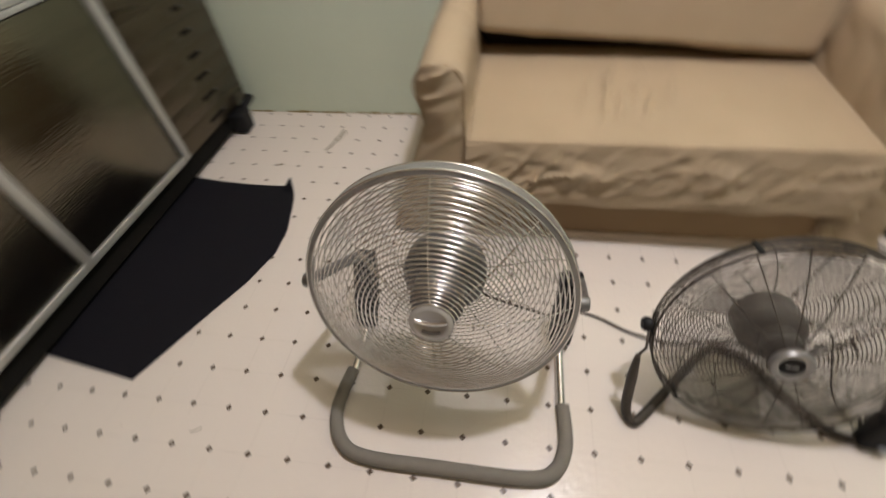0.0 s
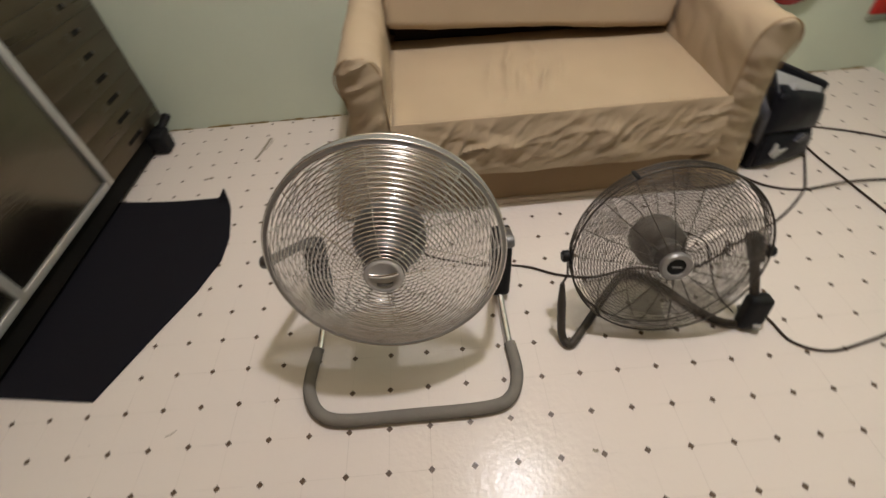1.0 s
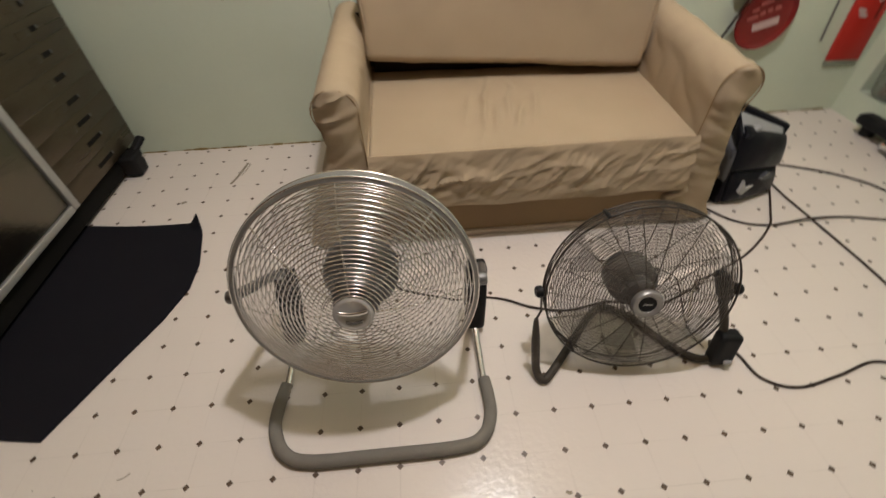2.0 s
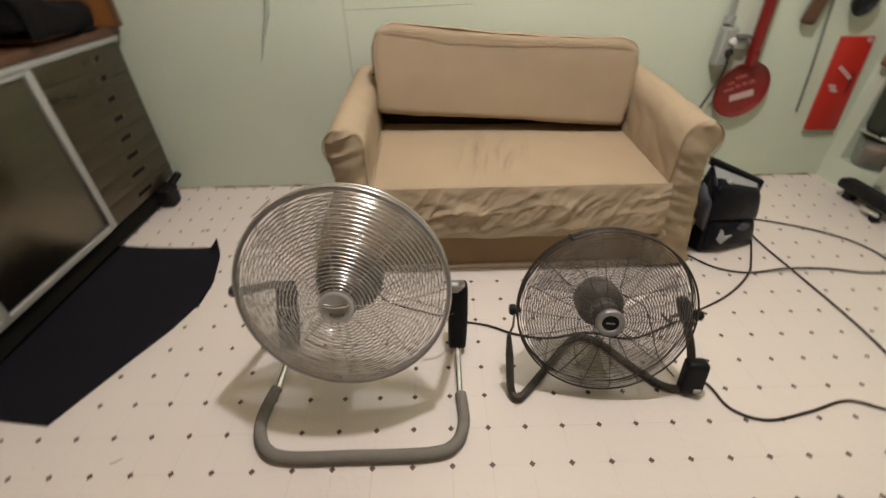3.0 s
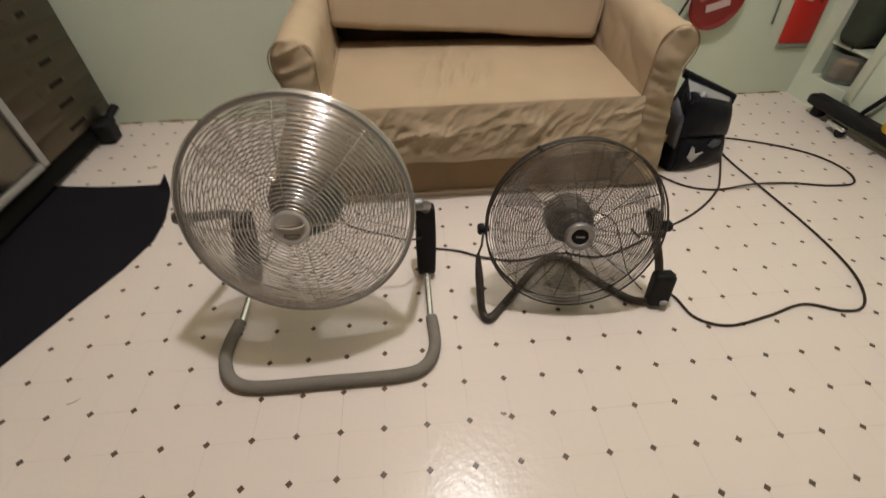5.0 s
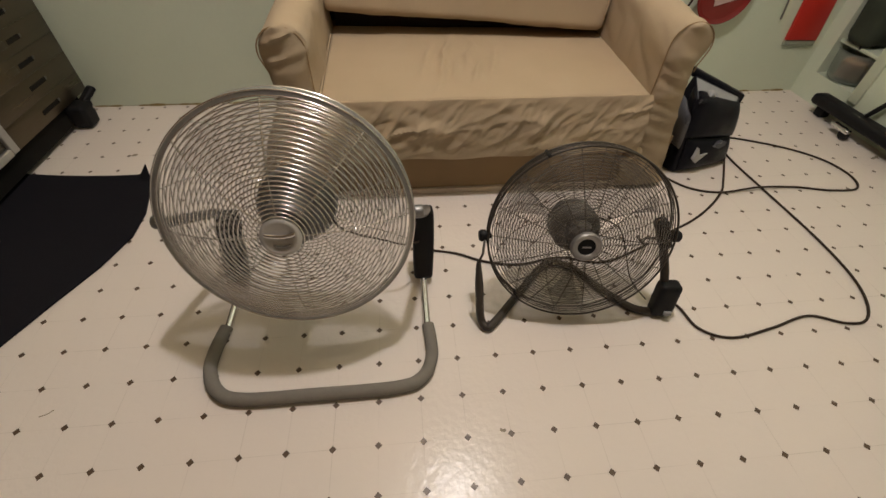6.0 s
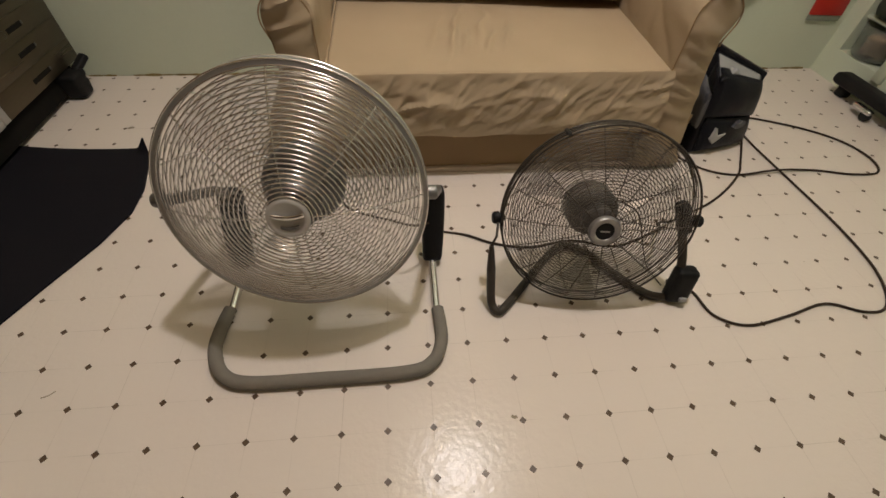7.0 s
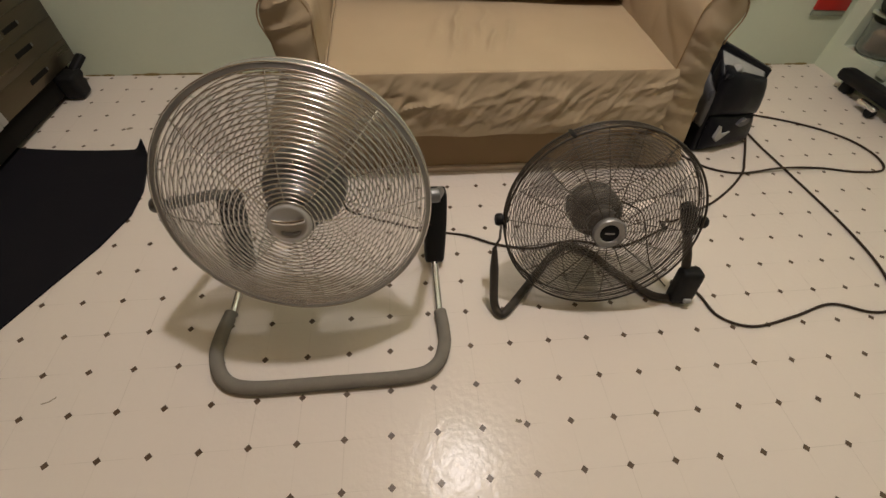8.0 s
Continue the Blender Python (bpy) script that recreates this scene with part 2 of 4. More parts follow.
def rounded(size, r, n, warp=None, m=None):
    """A cushion-like block: a box with round edges on a fine net, then warped."""
    bm = bmesh.new()
    h = [s / 2 for s in size]
    for ax in range(3):
        u, v = (ax + 1) % 3, (ax + 2) % 3
        for sg in (-1, 1):
            net = {}
            for i in range(n[u] + 1):
                for j in range(n[v] + 1):
                    p = [0, 0, 0]
                    p[ax], p[u], p[v] = sg * h[ax], (2 * i / n[u] - 1) * h[u], (2 * j / n[v] - 1) * h[v]
                    c = Vector([max(-h[k] + r, min(h[k] - r, p[k])) for k in range(3)])
                    d = Vector(p) - c
                    q = c + d.normalized() * r if d.length > 1e-9 else Vector(p)
                    net[i, j] = bm.verts.new(q)
            for i in range(n[u]):
                for j in range(n[v]):
                    bm.faces.new((net[i, j], net[i + 1, j], net[i + 1, j + 1], net[i, j + 1]))
    bmesh.ops.remove_doubles(bm, verts=bm.verts, dist=1e-5)
    bm.normal_update()
    if warp:
        moved = [(v, warp(v.co.copy(), v.normal.copy())) for v in bm.verts]
        for v, p in moved:
            v.co = p
    if m:
        bm.transform(m)
    return bm


def tube(points, r, sides=10, closed=False, bm=None, radii=None):
    """A round bar along points."""
    bm = bm or bmesh.new()
    pts = [Vector(p) for p in points]
    n = len(pts)
    rings, up = [], None
    for i, p in enumerate(pts):
        a = pts[i - 1] if (i or closed) else p
        b = pts[(i + 1) % n] if (i < n - 1 or closed) else p
        t = (b - a).normalized()
        if up is None:
            up = t.orthogonal().normalized()
        up = (up - t * up.dot(t)).normalized()
        side = t.cross(up)
        rr = radii[i] if radii else r
        rings.append([bm.verts.new(p + rr * (math.cos(2 * math.pi * k / sides) * up + math.sin(2 * math.pi * k / sides) * side)) for k in range(sides)])
    for i in range(n if closed else n - 1):
        A, B = rings[i], rings[(i + 1) % n]
        for k in range(sides):
            bm.faces.new((A[k], A[(k + 1) % sides], B[(k + 1) % sides], B[k]))
    if not closed:
        bm.faces.new(rings[0][::-1])
        bm.faces.new(rings[-1])
    return bm


def curve_points(ctrl, per=8, closed=False):
    """A smooth line through control points (Catmull-Rom)."""
    c = [Vector(p) for p in ctrl]
    n = len(c)
    out = []
    for i in range(n if closed else n - 1):
        p0, p1, p2, p3 = (c[(i + k) % n] if closed else c[max(0, min(n - 1, i + k))] for k in (-1, 0, 1, 2))
        for s in range(per):
            t = s / per
            out.append(0.5 * ((2 * p1) + (p2 - p0) * t + (2 * p0 - 5 * p1 + 4 * p2 - p3) * t * t + (3 * p1 - p0 - 3 * p2 + p3) * t ** 3))
    if not closed:
        out.append(c[-1])
    return out


def lathe(profile, sides=32, bm=None, m=None):
    """Turns (radius, height) pairs about z; closes where the radius is 0."""
    bm = bm or bmesh.new()
    rings = []
    for r, z in profile:
        if r < 1e-6:
            rings.append([bm.verts.new((0, 0, z))])
        else:
            rings.append([bm.verts.new((r * math.cos(2 * math.pi * k / sides), r * math.sin(2 * math.pi * k / sides), z)) for k in range(sides)])
    for A, B in zip(rings, rings[1:]):
        for k in range(sides):
            l = (k + 1) % sides
            if len(A) == 1 and len(B) == 1:
                continue
            if len(A) == 1:
                bm.faces.new((A[0], B[l], B[k]))
            elif len(B) == 1:
                bm.faces.new((A[k], A[l], B[0]))
            else:
                bm.faces.new((A[k], A[l], B[l], B[k]))
    if m:
        bm.transform(m)
    return bm


def hoop(bm, R, z, r, seg=88, sides=5, cx=0.0):
    return tube([(cx + R * math.cos(2 * math.pi * k / seg), R * math.sin(2 * math.pi * k / seg), z) for k in range(seg)], r, sides, True, bm)


def sheet(nu, nv, fn):
    bm = bmesh.new()
    g = [[bm.verts.new(fn(i / nu, j / nv)) for j in range(nv + 1)] for i in range(nu + 1)]
    for i in range(nu):
        for j in range(nv):
            bm.faces.new((g[i][j], g[i + 1][j], g[i + 1][j + 1], g[i][j + 1]))
    return bm


def thick(bm, t):
    bmesh.ops.recalc_face_normals(bm, faces=bm.faces)
    bmesh.ops.solidify(bm, geom=bm.faces[:], thickness=t)
    return bm


def plate(outline, y0, y1, bevel=0.0):
    """A flat outline of (x, z) pairs, given depth from y0 to y1."""
    bm = bmesh.new()
    a = [bm.verts.new((x, y0, z)) for x, z in outline]
    b = [bm.verts.new((x, y1, z)) for x, z in outline]
    n = len(a)
    bm.faces.new(a)
    bm.faces.new(b[::-1])
    for i in range(n):
        bm.faces.new((a[i], b[i], b[(i + 1) % n], a[(i + 1) % n]))
    if bevel:
        bmesh.ops.bevel(bm, geom=bm.edges[:], offset=bevel, segments=2, affect="EDGES", profile=0.5)
    return bm


def fold(p, f, seed):
    return noise.noise(Vector((p[0] * f[0] + seed, p[1] * f[1] - seed, p[2] * f[2] + 2 * seed)))


# ---- the room ----
X0, X1, Y0, Y1, TOP = -1.62, 2.49, -3.6, 1.55, 2.70
floor = tagged(part("floor", box(X0 - 0.1, X1 + 0.5, Y0 - 0.1, Y1 + 0.1, -0.06, 0.0), M_FLOOR, smooth=False), "cream vinyl floor with small brown diamond inlays", "floor", kind="structure")
# the ceiling is unseen; it is added to throw back warm light
tagged(part("ceiling", box(X0 - 0.1, X1 + 0.5, Y0 - 0.1, Y1 + 0.1, TOP, TOP + 0.08), M_CEIL, smooth=False), "unseen ceiling, tinted yellow to warm the bounce light", "ceiling", kind="structure")
wall_north = tagged(part("wall_north", box(X0 - 0.1, X1 + 0.5, Y1, Y1 + 0.1, 0, TOP), M_WALL, smooth=False), "pale mint green painted panel wall", "wall", kind="structure")
# south and west walls are unseen, added to shape reflections and bounce light
tagged(part("wall_south", box(X0 - 0.1, X1 + 0.5, Y0 - 0.1, Y0, 0, TOP), M_DIM, smooth=False), "unseen wall, added in brown to dim and warm the bounce light", "wall", kind="structure")
tagged(part("wall_west", box(X0 - 0.1, X0, Y0, Y1, 0, TOP), M_DIM, smooth=False), "unseen wall, added in brown to dim and warm the bounce light", "wall", kind="structure")
# the east wall has a recessed shelf niche near the corner
NY0, NY1, NZ0, NZ1 = 1.235, 1.47, 0.13, 0.95
bm = box(X1, X1 + 0.1, Y0, NY0 - 0.055, 0, TOP)
box(X1, X1 + 0.1, NY1, Y1, 0, TOP, bm=bm)
box(X1, X1 + 0.1, NY0 - 0.055, NY1, NZ1, TOP, bm=bm)
box(X1, X1 + 0.1, NY0 - 0.055, NY1, 0, NZ0, bm=bm)
box(X1 + 0.36, X1 + 0.4, Y0, Y1, 0, TOP, bm=bm)
box(X1 + 0.1, X1 + 0.36, NY0 - 0.3, NY0 - 0.28, 0, TOP, bm=bm)
box(X1 + 0.1, X1 + 0.36, NY1 + 0.02, NY1 + 0.04, 0, TOP, bm=bm)
box(X1 + 0.1, X1 + 0.36, NY0 - 0.28, NY1 + 0.02, NZ0 - 0.03, NZ0, bm=bm)
box(X1 + 0.1, X1 + 0.36, NY0 - 0.28, NY1 + 0.02, NZ1, NZ1 + 0.03, bm=bm)
wall_east = tagged(part("wall_east", bm, M_WALL, smooth=False), "pale mint green wall with an open shelf niche", "wall", kind="structure")
part("shelf_post", box(X1 - 0.012, X1 + 0.03, NY0 - 0.055, NY0 - 0.005, 0.10, 1.5, 0.004), M_MINTWOOD, wall_east, "mint painted wooden post")
part("shelf_board", box(X1 + 0.02, X1 + 0.355, NY0 - 0.004, NY1 + 0.015, 0.275, 0.29, 0.002), M_MINTWOOD, wall_east, "thin painted shelf board")
# panel joints of the north wall and grime along the floor
part("panel_joint", box(-0.001, 0.0015, Y1 - 0.002, Y1 + 0.001, 0.03, TOP - 0.02), M_JOINT_SHADE, wall_north, "dark joint between wall panels", smooth=False)
part("panel_joint", tube([(0.003, Y1 - 0.0005, 0.838), (0.28, Y1 - 0.0005, 0.845), (0.56, Y1, 0.853)], 0.0009, 6), M_JOINT_SHADE, wall_north, "thin dark crack in the wall")
grime = bmesh.new()
for k in range(56):
    x = X0 + 0.62 + 0.062 * k
    w, g = 0.03 + 0.006 * math.sin(k * 3.7), 0.004 + 0.003 * math.sin(k * 2.1) + 0.002 * math.sin(k * 5.3)
    tube([(x - w, Y1 - 0.001, 0.002), (x, Y1 - 0.002, 0.003), (x + w, Y1 - 0.001, 0.002)], g, 6, bm=grime, radii=[g * 0.6, g, g * 0.7])
part("grime_line", grime, M_GRIME, wall_north, "yellowed grime at the foot of the wall")

# ceiling lamp
def ceiling_lamp(x, y, z):
    lamp = thing("ceiling_lamp", x, y, TOP, "frosted glass lamp hanging from a white ceiling base", "ceiling lamp")
    m = Matrix.Translation((x, y, 0))
    part("base_plate", lathe([(0, TOP), (0.14, TOP), (0.14, TOP - 0.012), (0.11, TOP - 0.02), (0, TOP - 0.02)], 40, m=m), M_CEIL, lamp)
    part("drop_rod", tube([(x, y, TOP - 0.021), (x, y, z + 0.12)], 0.006, 10), M_CEIL, lamp, "white drop rod")
    part("lamp_glass", lathe([(0, z + 0.12), (0.04, z + 0.118), (0.06, z + 0.105), (0.062, z + 0.09), (0.045, z + 0.08), (0, z + 0.078)], 32, m=m), M_BULB, lamp, "glowing frosted glass")


ceiling_lamp(*LAMP)


# ---- the sofa ----
def sofa():
    s = thing("loveseat", 0.67, 1.15, 0, "small two-seat sofa in a wrinkled tan slipcover, back cushion askew", "sofa")

    # body with a recessed lower front
    bm = rounded((1.24, 0.66, 0.335), 0.03, (40, 20, 14), lambda p, n: p + n * 0.003 * fold(p, (7, 7, 5), 3.0), pose(0.675, 1.145, 0.188))
    part("base", bm, M_CLOTH, s)
    part("batten", box(0.05, 1.30, 0.792, 0.85, 0.0, 0.021, 0.003), M_BATTEN, s, "pale wooden batten under the skirt")

    # lower skirt, slightly slack; its darker colour includes the shade under the valance
    def skirt(u, v):
        x, z = 0.02 + 1.335 * u, 0.0215 + 0.195 * v
        y = 0.806 - 0.010 * v + 0.006 * fold((x, 0, z), (3, 1, 6), 1.2) + 0.003 * fold((x, 0, z), (14, 1, 5), 7.7)
        return Vector((x, y, z))
    part("skirt", thick(sheet(110, 18, skirt), 0.004), M_SKIRT, s, "browner lower skirt, darkened for the shade under the overhang")

    # front fall of the seat cover, with deep drag folds
    def fall(u, v):
        x, z = 0.148 + 1.064 * u, 0.19 + 0.186 * v
        w = math.sin(math.pi * min(1, max(0, (1 - v) * 0.9 + 0.06))) * (0.75 + 0.5 * fold((x, 0, 0), (3, 1, 1), 6.6))
        ridge = 0.0
        for turn, along, across, size, seed in ((36, 3.6, 16, 1.0, 4.1), (12, 3.2, 19, 0.8, 9.3), (58, 6.0, 24, 0.3, 1.7)):
            c, d = math.cos(radians(turn)), math.sin(radians(turn))
            bend = 0.012 * fold((x, 0, z), (9, 1, 9), seed)
            n = fold((x * c + z * d, 0, z * c - x * d + bend), (along, 1, across), seed)
            ridge += size * (1 - min(1.0, 2.3 * abs(n))) ** 2 * max(0.0, 0.65 + 1.1 * fold((x, 0, z), (4, 1, 7), seed + 3))
        y = 0.780 - 0.030 * (1 - v) ** 0.8 - 0.0165 * w * ridge - 0.014 * w * fold((x, 0, z), (5, 1, 6), 3.3) - 0.0034 * w * fold((x + z, 0, z - 0.6 * x), (22, 1, 58), 2.0) - 0.006 * w * fold((x, 0, z + 0.25 * x), (7, 1, 30), 8.0)
        z += (0.010 * fold((x, 0, 0), (6, 1, 1), 5.0) - 0.006) * (1 - v)
        return Vector((x, y, z))
    part("seat_valance", thick(sheet(300, 60, fall), 0.004), M_CLOTH, s, "wrinkled front fall of the seat cover")

    # seat
    def seat_warp(p, n):
        q = p.copy()
        drag = 0.0
        for cx, cy, ln, h in ((-0.19, -0.04, 0.10, 0.5), (-0.125, -0.02, 0.14, 1.0), (-0.085, -0.10, 0.07, 0.8), (-0.04, 0.0, 0.12, 0.6), (-0.02, -0.11, 0.06, 1.0), (0.04, -0.03, 0.10, 0.5)):
            sx = p.x - cx - 0.22 * (p.y - cy) + 0.03 * fold((p.x, p.y, 0), (5, 9, 1), cx * 9)
            drag += h * math.exp(-(sx / 0.013) ** 2 - ((p.y - cy) / ln) ** 2)
        if n.z > 0.3:
            q.z += 0.010 * math.cos(p.x * 2.4) * math.cos(p.y * 5) - 0.004 + 0.015 * drag + 0.004 * fold(p, (5, 5, 1), 1.0)
            t = (p.y + 0.28) / 0.56
            q.z += (0.030 - 0.012 * p.x / 0.53) * t
        return q
    seat_m = pose(0.68, 1.058, 0.283)
    part("seat", rounded((1.064, 0.56, 0.19), 0.016, (200, 60, 8), seat_warp, seat_m), M_CLOTH, s)
    part("piping", tube([(0.15 + 1.06 * k / 40, 0.779, 0.3745 + 0.0018 * math.sin(k * 0.9)) for k in range(41)], 0.0035, 6), M_PIPING, s, "piped front edge of the seat cover")

    for x in (0.150, 1.210):
        edge = [seat_m @ seat_warp(Vector((x - 0.68, -0.278 + 0.55 * k / 24, 0.0945)), Vector((0, 0, 1))) for k in range(25)]
        part("piping", tube(edge, 0.0028, 6), M_PIPING, s, "pale piped side edge of the seat cover")

    # slot behind the seat: near-black blocks put its shade into colour
    part("frame", box(0.16, 1.20, 1.345, 1.40, 0.25, 0.56, 0.01), M_GAP_SHADE, s, "near-black frame block for the shade behind the seat")

    # another near-black block, painting the shade between arm and cushion
    part("frame", box(0.11, 0.20, 1.372, 1.39, 0.42, 0.615, 0.006), M_GAP_SHADE, s, "near-black block for the shade between arm and back cushion")

    # back cushion, sagging to one side
    def back_warp(p, n):
        q = p + n * (0.006 * fold(p, (3, 4, 5), 2.0) + 0.003 * fold(p, (16, 4, 12), 5.0))
        if n.y < -0.3:
            q.y -= 0.03 * math.cos(p.x * 2.6) * math.cos(p.z * 6.5) - 0.004 * fold(p, (9, 2, 5), 4.0)
        if n.y < 0.3 and p.z < -0.085:
            q.y += 0.055 * ((-0.085 - p.z) / 0.0875) ** 2
        tuck = max(0.0, abs(p.x) / 0.525 - 0.86) / 0.14 * max(0.0, p.z / 0.172 - 0.45) / 0.55
        q.x -= math.copysign(0.020 * tuck, p.x)
        q.z -= 0.022 * tuck - 0.003 * tuck * math.sin(p.z * 150)
        q.z -= 0.014 * math.cos(p.x * 2.9) * max(0, p.z / 0.17)
        low = max(0.0, -p.x / 0.525 - 0.80) / 0.20 * max(0.0, min(1.0, (0.03 - p.z) / 0.09))
        q.x += 0.016 * low
        return q
    back_m = pose(0.668, 1.33, 0.617, -8, 4.4, 0.0)
    part("backrest", rounded((1.072, 0.20, 0.345), 0.028, (90, 16, 40), back_warp, back_m), M_CLOTH, s)
    part("back_frame", rounded((1.24, 0.12, 0.60), 0.04, (40, 8, 20), lambda p, n: p + n * 0.003 * fold(p, (6, 6, 6), 8.0), pose(0.68, 1.455, 0.285)), M_CLOTH, s)
    seam = [back_m @ (back_warp(Vector((-0.49 + 0.98 * k / 40, -0.1, 0.142)), Vector((0, -1, 0))) + Vector((0, -0.0003, 0))) for k in range(41)]
    part("piping", tube(seam, 0.0014, 6), M_CLOTH, s, "seam along the top of the back cushion")

    for x in (-0.524, 0.524):
        edge = [back_m @ (back_warp(Vector((x, -0.096, -0.150 + 0.27 * k / 24)), Vector((0, 0, 0))) + Vector((0, -0.004, 0))) for k in range(25)]
        part("piping", tube(edge, 0.0026, 6), M_PIPING, s, "pale piped side edge of the back cushion")

    # arms: rolled over outwards, drawn in below the roll, flared to the floor
    def arm(side):
        cx = 0.078 if side < 0 else 1.268
        prof = [(0.072, 0.02), (0.070, 0.20), (0.067, 0.36), (0.066, 0.46), (0.066, 0.52)]
        prof += [(0.066 * math.cos(radians(a)), 0.527 + 0.066 * math.sin(radians(a))) for a in range(10, 216, 14)]
        # the cover spreads towards the floor, wider on the open side
        prof += [(-0.047, 0.468), (-0.044, 0.42), (-0.060, 0.36), (-0.097, 0.29), (-0.132, 0.19), (-0.165, 0.10), (-0.185, 0.02)] if side < 0 else [(-0.047, 0.468), (-0.044, 0.42), (-0.055, 0.33), (-0.072, 0.20), (-0.098, 0.08), (-0.118, 0.02)]
        dense = [prof[0]]
        for (xa, za), (xb, zb) in zip(prof, prof[1:]):
            cuts = max(1, round(math.hypot(xb - xa, zb - za) / 0.010))
            dense += [(xa + (xb - xa) * i / cuts, za + (zb - za) * i / cuts) for i in range(1, cuts + 1)]
        prof = dense
        bm = bmesh.new()
        ny = 46
        ys = [0.782 + (1.50 - 0.782) * (k / ny) for k in range(ny + 1)]
        rings = []
        for y in ys:
            t = (y - 0.782) / 0.718
            ring = []
            for x, z in prof:
                lift = 0.032 * min(1, t * 1.35) * max(0, (z - 0.3) / 0.29)
                p = Vector((cx - side * x, y, z + lift))
                w = 0.006 * fold(p, (4, 7, 17), 11 * side) * math.exp(-((y - 0.8) / 0.12)) + 0.006 * fold(p, (5, 7, 6), 5 + side) + 0.0045 * (1 - min(1.0, 2.2 * abs(fold(p, (5, 9, 7), 2 + side)))) ** 2
                p += Vector((w, 0, 0.5 * w))
                ring.append(bm.verts.new(p))
            rings.append(ring)
        for A, B in zip(rings, rings[1:]):
            for k in range(len(prof) - 1):
                bm.faces.new((A[k], A[k + 1], B[k + 1], B[k]))
        # front panel as a net between the two flanks
        n = len(prof)
        front = rings[0]
        mid = []
        half = n // 2
        for k in range(half):
            a, b = front[k].co, front[n - 1 - k].co
            row = [front[k]]
            for i in range(1, 8):
                p = a.lerp(b, i / 8)
                p.y = 0.782 - 0.014 * math.sin(math.pi * i / 8) + 0.003 * fold(p, (9, 1, 14), 5.0) - 0.011 * (1 - min(1.0, 2.2 * abs(fold((p.x, 0, p.z + 0.45 * side * p.x), (5, 1, 24), 3 + side)))) ** 2
                row.append(bm.verts.new(p))
            row.append(front[n - 1 - k])
            mid.append(row)
        for A, B in zip(mid, mid[1:]):
            for i in range(8):
                bm.faces.new((A[i], A[i + 1], B[i + 1], B[i]))
        top = mid[-1]
        cap = front[half:n - half]
        loop = [top[0], *cap, *top[:0:-1]] if cap else top
        if len(set(loop)) >= 3:
            bm.faces.new(loop)
        bmesh.ops.triangulate(bm, faces=[f for f in bm.faces if len(f.verts) > 4])
        a = part("arm", bm, M_CLOTH, s, "rolled arm of the slipcover")
        edge = [Vector((cx + (x if side < 0 else -x), 0.7785, z)) for x, z in prof if z > 0.44 or (x > 0.05 and z > 0.06)]
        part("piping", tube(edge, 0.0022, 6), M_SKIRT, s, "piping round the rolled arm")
    arm(-1)
    arm(1)
    tuck = rounded((0.052, 0.026, 0.115), 0.012, (12, 6, 22), lambda p, n: Vector((p.x * (0.75 - 4.5 * p.z) + 0.010 * math.sin(p.z * 60), p.y - 0.010 * math.sin(p.z * 75), p.z)) + n * 0.004 * fold(p, (30, 20, 30), 3.0), pose(1.214, 0.776, 0.145, 0, 8, 0))
    part("corner_tuck", tuck, M_CLOTH, s, "bunched fold at the corner of the seat cover")


sofa()


# ---- fans ----
def head_matrix(c, tilt, yaw):
    """Fan axis as local +z: it points out of the front of the grille."""
    th, ya = radians(tilt), radians(yaw)
    z = Vector((math.sin(ya) * math.cos(th), -math.cos(ya) * math.cos(th), math.sin(th)))
    x = Vector((math.cos(ya), math.sin(ya), 0))
    y = z.cross(x)
    m = Matrix((x, y, z)).transposed().to_4x4()
    m.translation = c
    return m


def blade_mesh(H, r0, r1, mid, span, pitch, z):
    """One pressed blade, twisted about its own radius, wide at the tip."""
    def f(u, v):
        r = r0 + (r1 - r0) * u
        half = radians(span) / 2 * (0.72 + 0.28 * u)
        tip = 1 - 0.035 * (2 * v - 1) ** 4 * u
        a = radians(mid) + half * (2 * v - 1)
        return H @ Vector((r * tip * math.cos(a), r * tip * math.sin(a), z + math.sin(radians(pitch)) * r * half * (2 * v - 1) + 0.012 * (1 - (2 * v - 1) ** 2)))
    return thick(sheet(12, 14, f), 0.0016)


def grille(H, rings, ribs, depth, R, hub, wire, rib_wire, swirl=0.0, power=2.2, seg=112, z0=0.0, first=0.0):
    bm = bmesh.new()
    prof = lambda r: z0 + depth * (1 - max(0.0, (r - hub) / (R - hub)) ** power)
    for k in range(rings):
        r = hub + (R - hub) * (k + 0.5) / rings
        hoop(bm, r, prof(r), wire, seg, 6)
    for k in range(ribs):
        a0 = 2 * math.pi * (k + first) / ribs
        pts = []
        for i in range(13):
            r = hub * 0.8 + (R - hub * 0.8) * i / 12
            a = a0 + swirl * (i / 12) ** 1.3
            pts.append((r * math.cos(a), r * math.sin(a), prof(r) - math.copysign(wire + rib_wire, depth) * 0.9))
        tube(pts, rib_wire, 6, False, bm)
    bm.transform(H)
    return bm


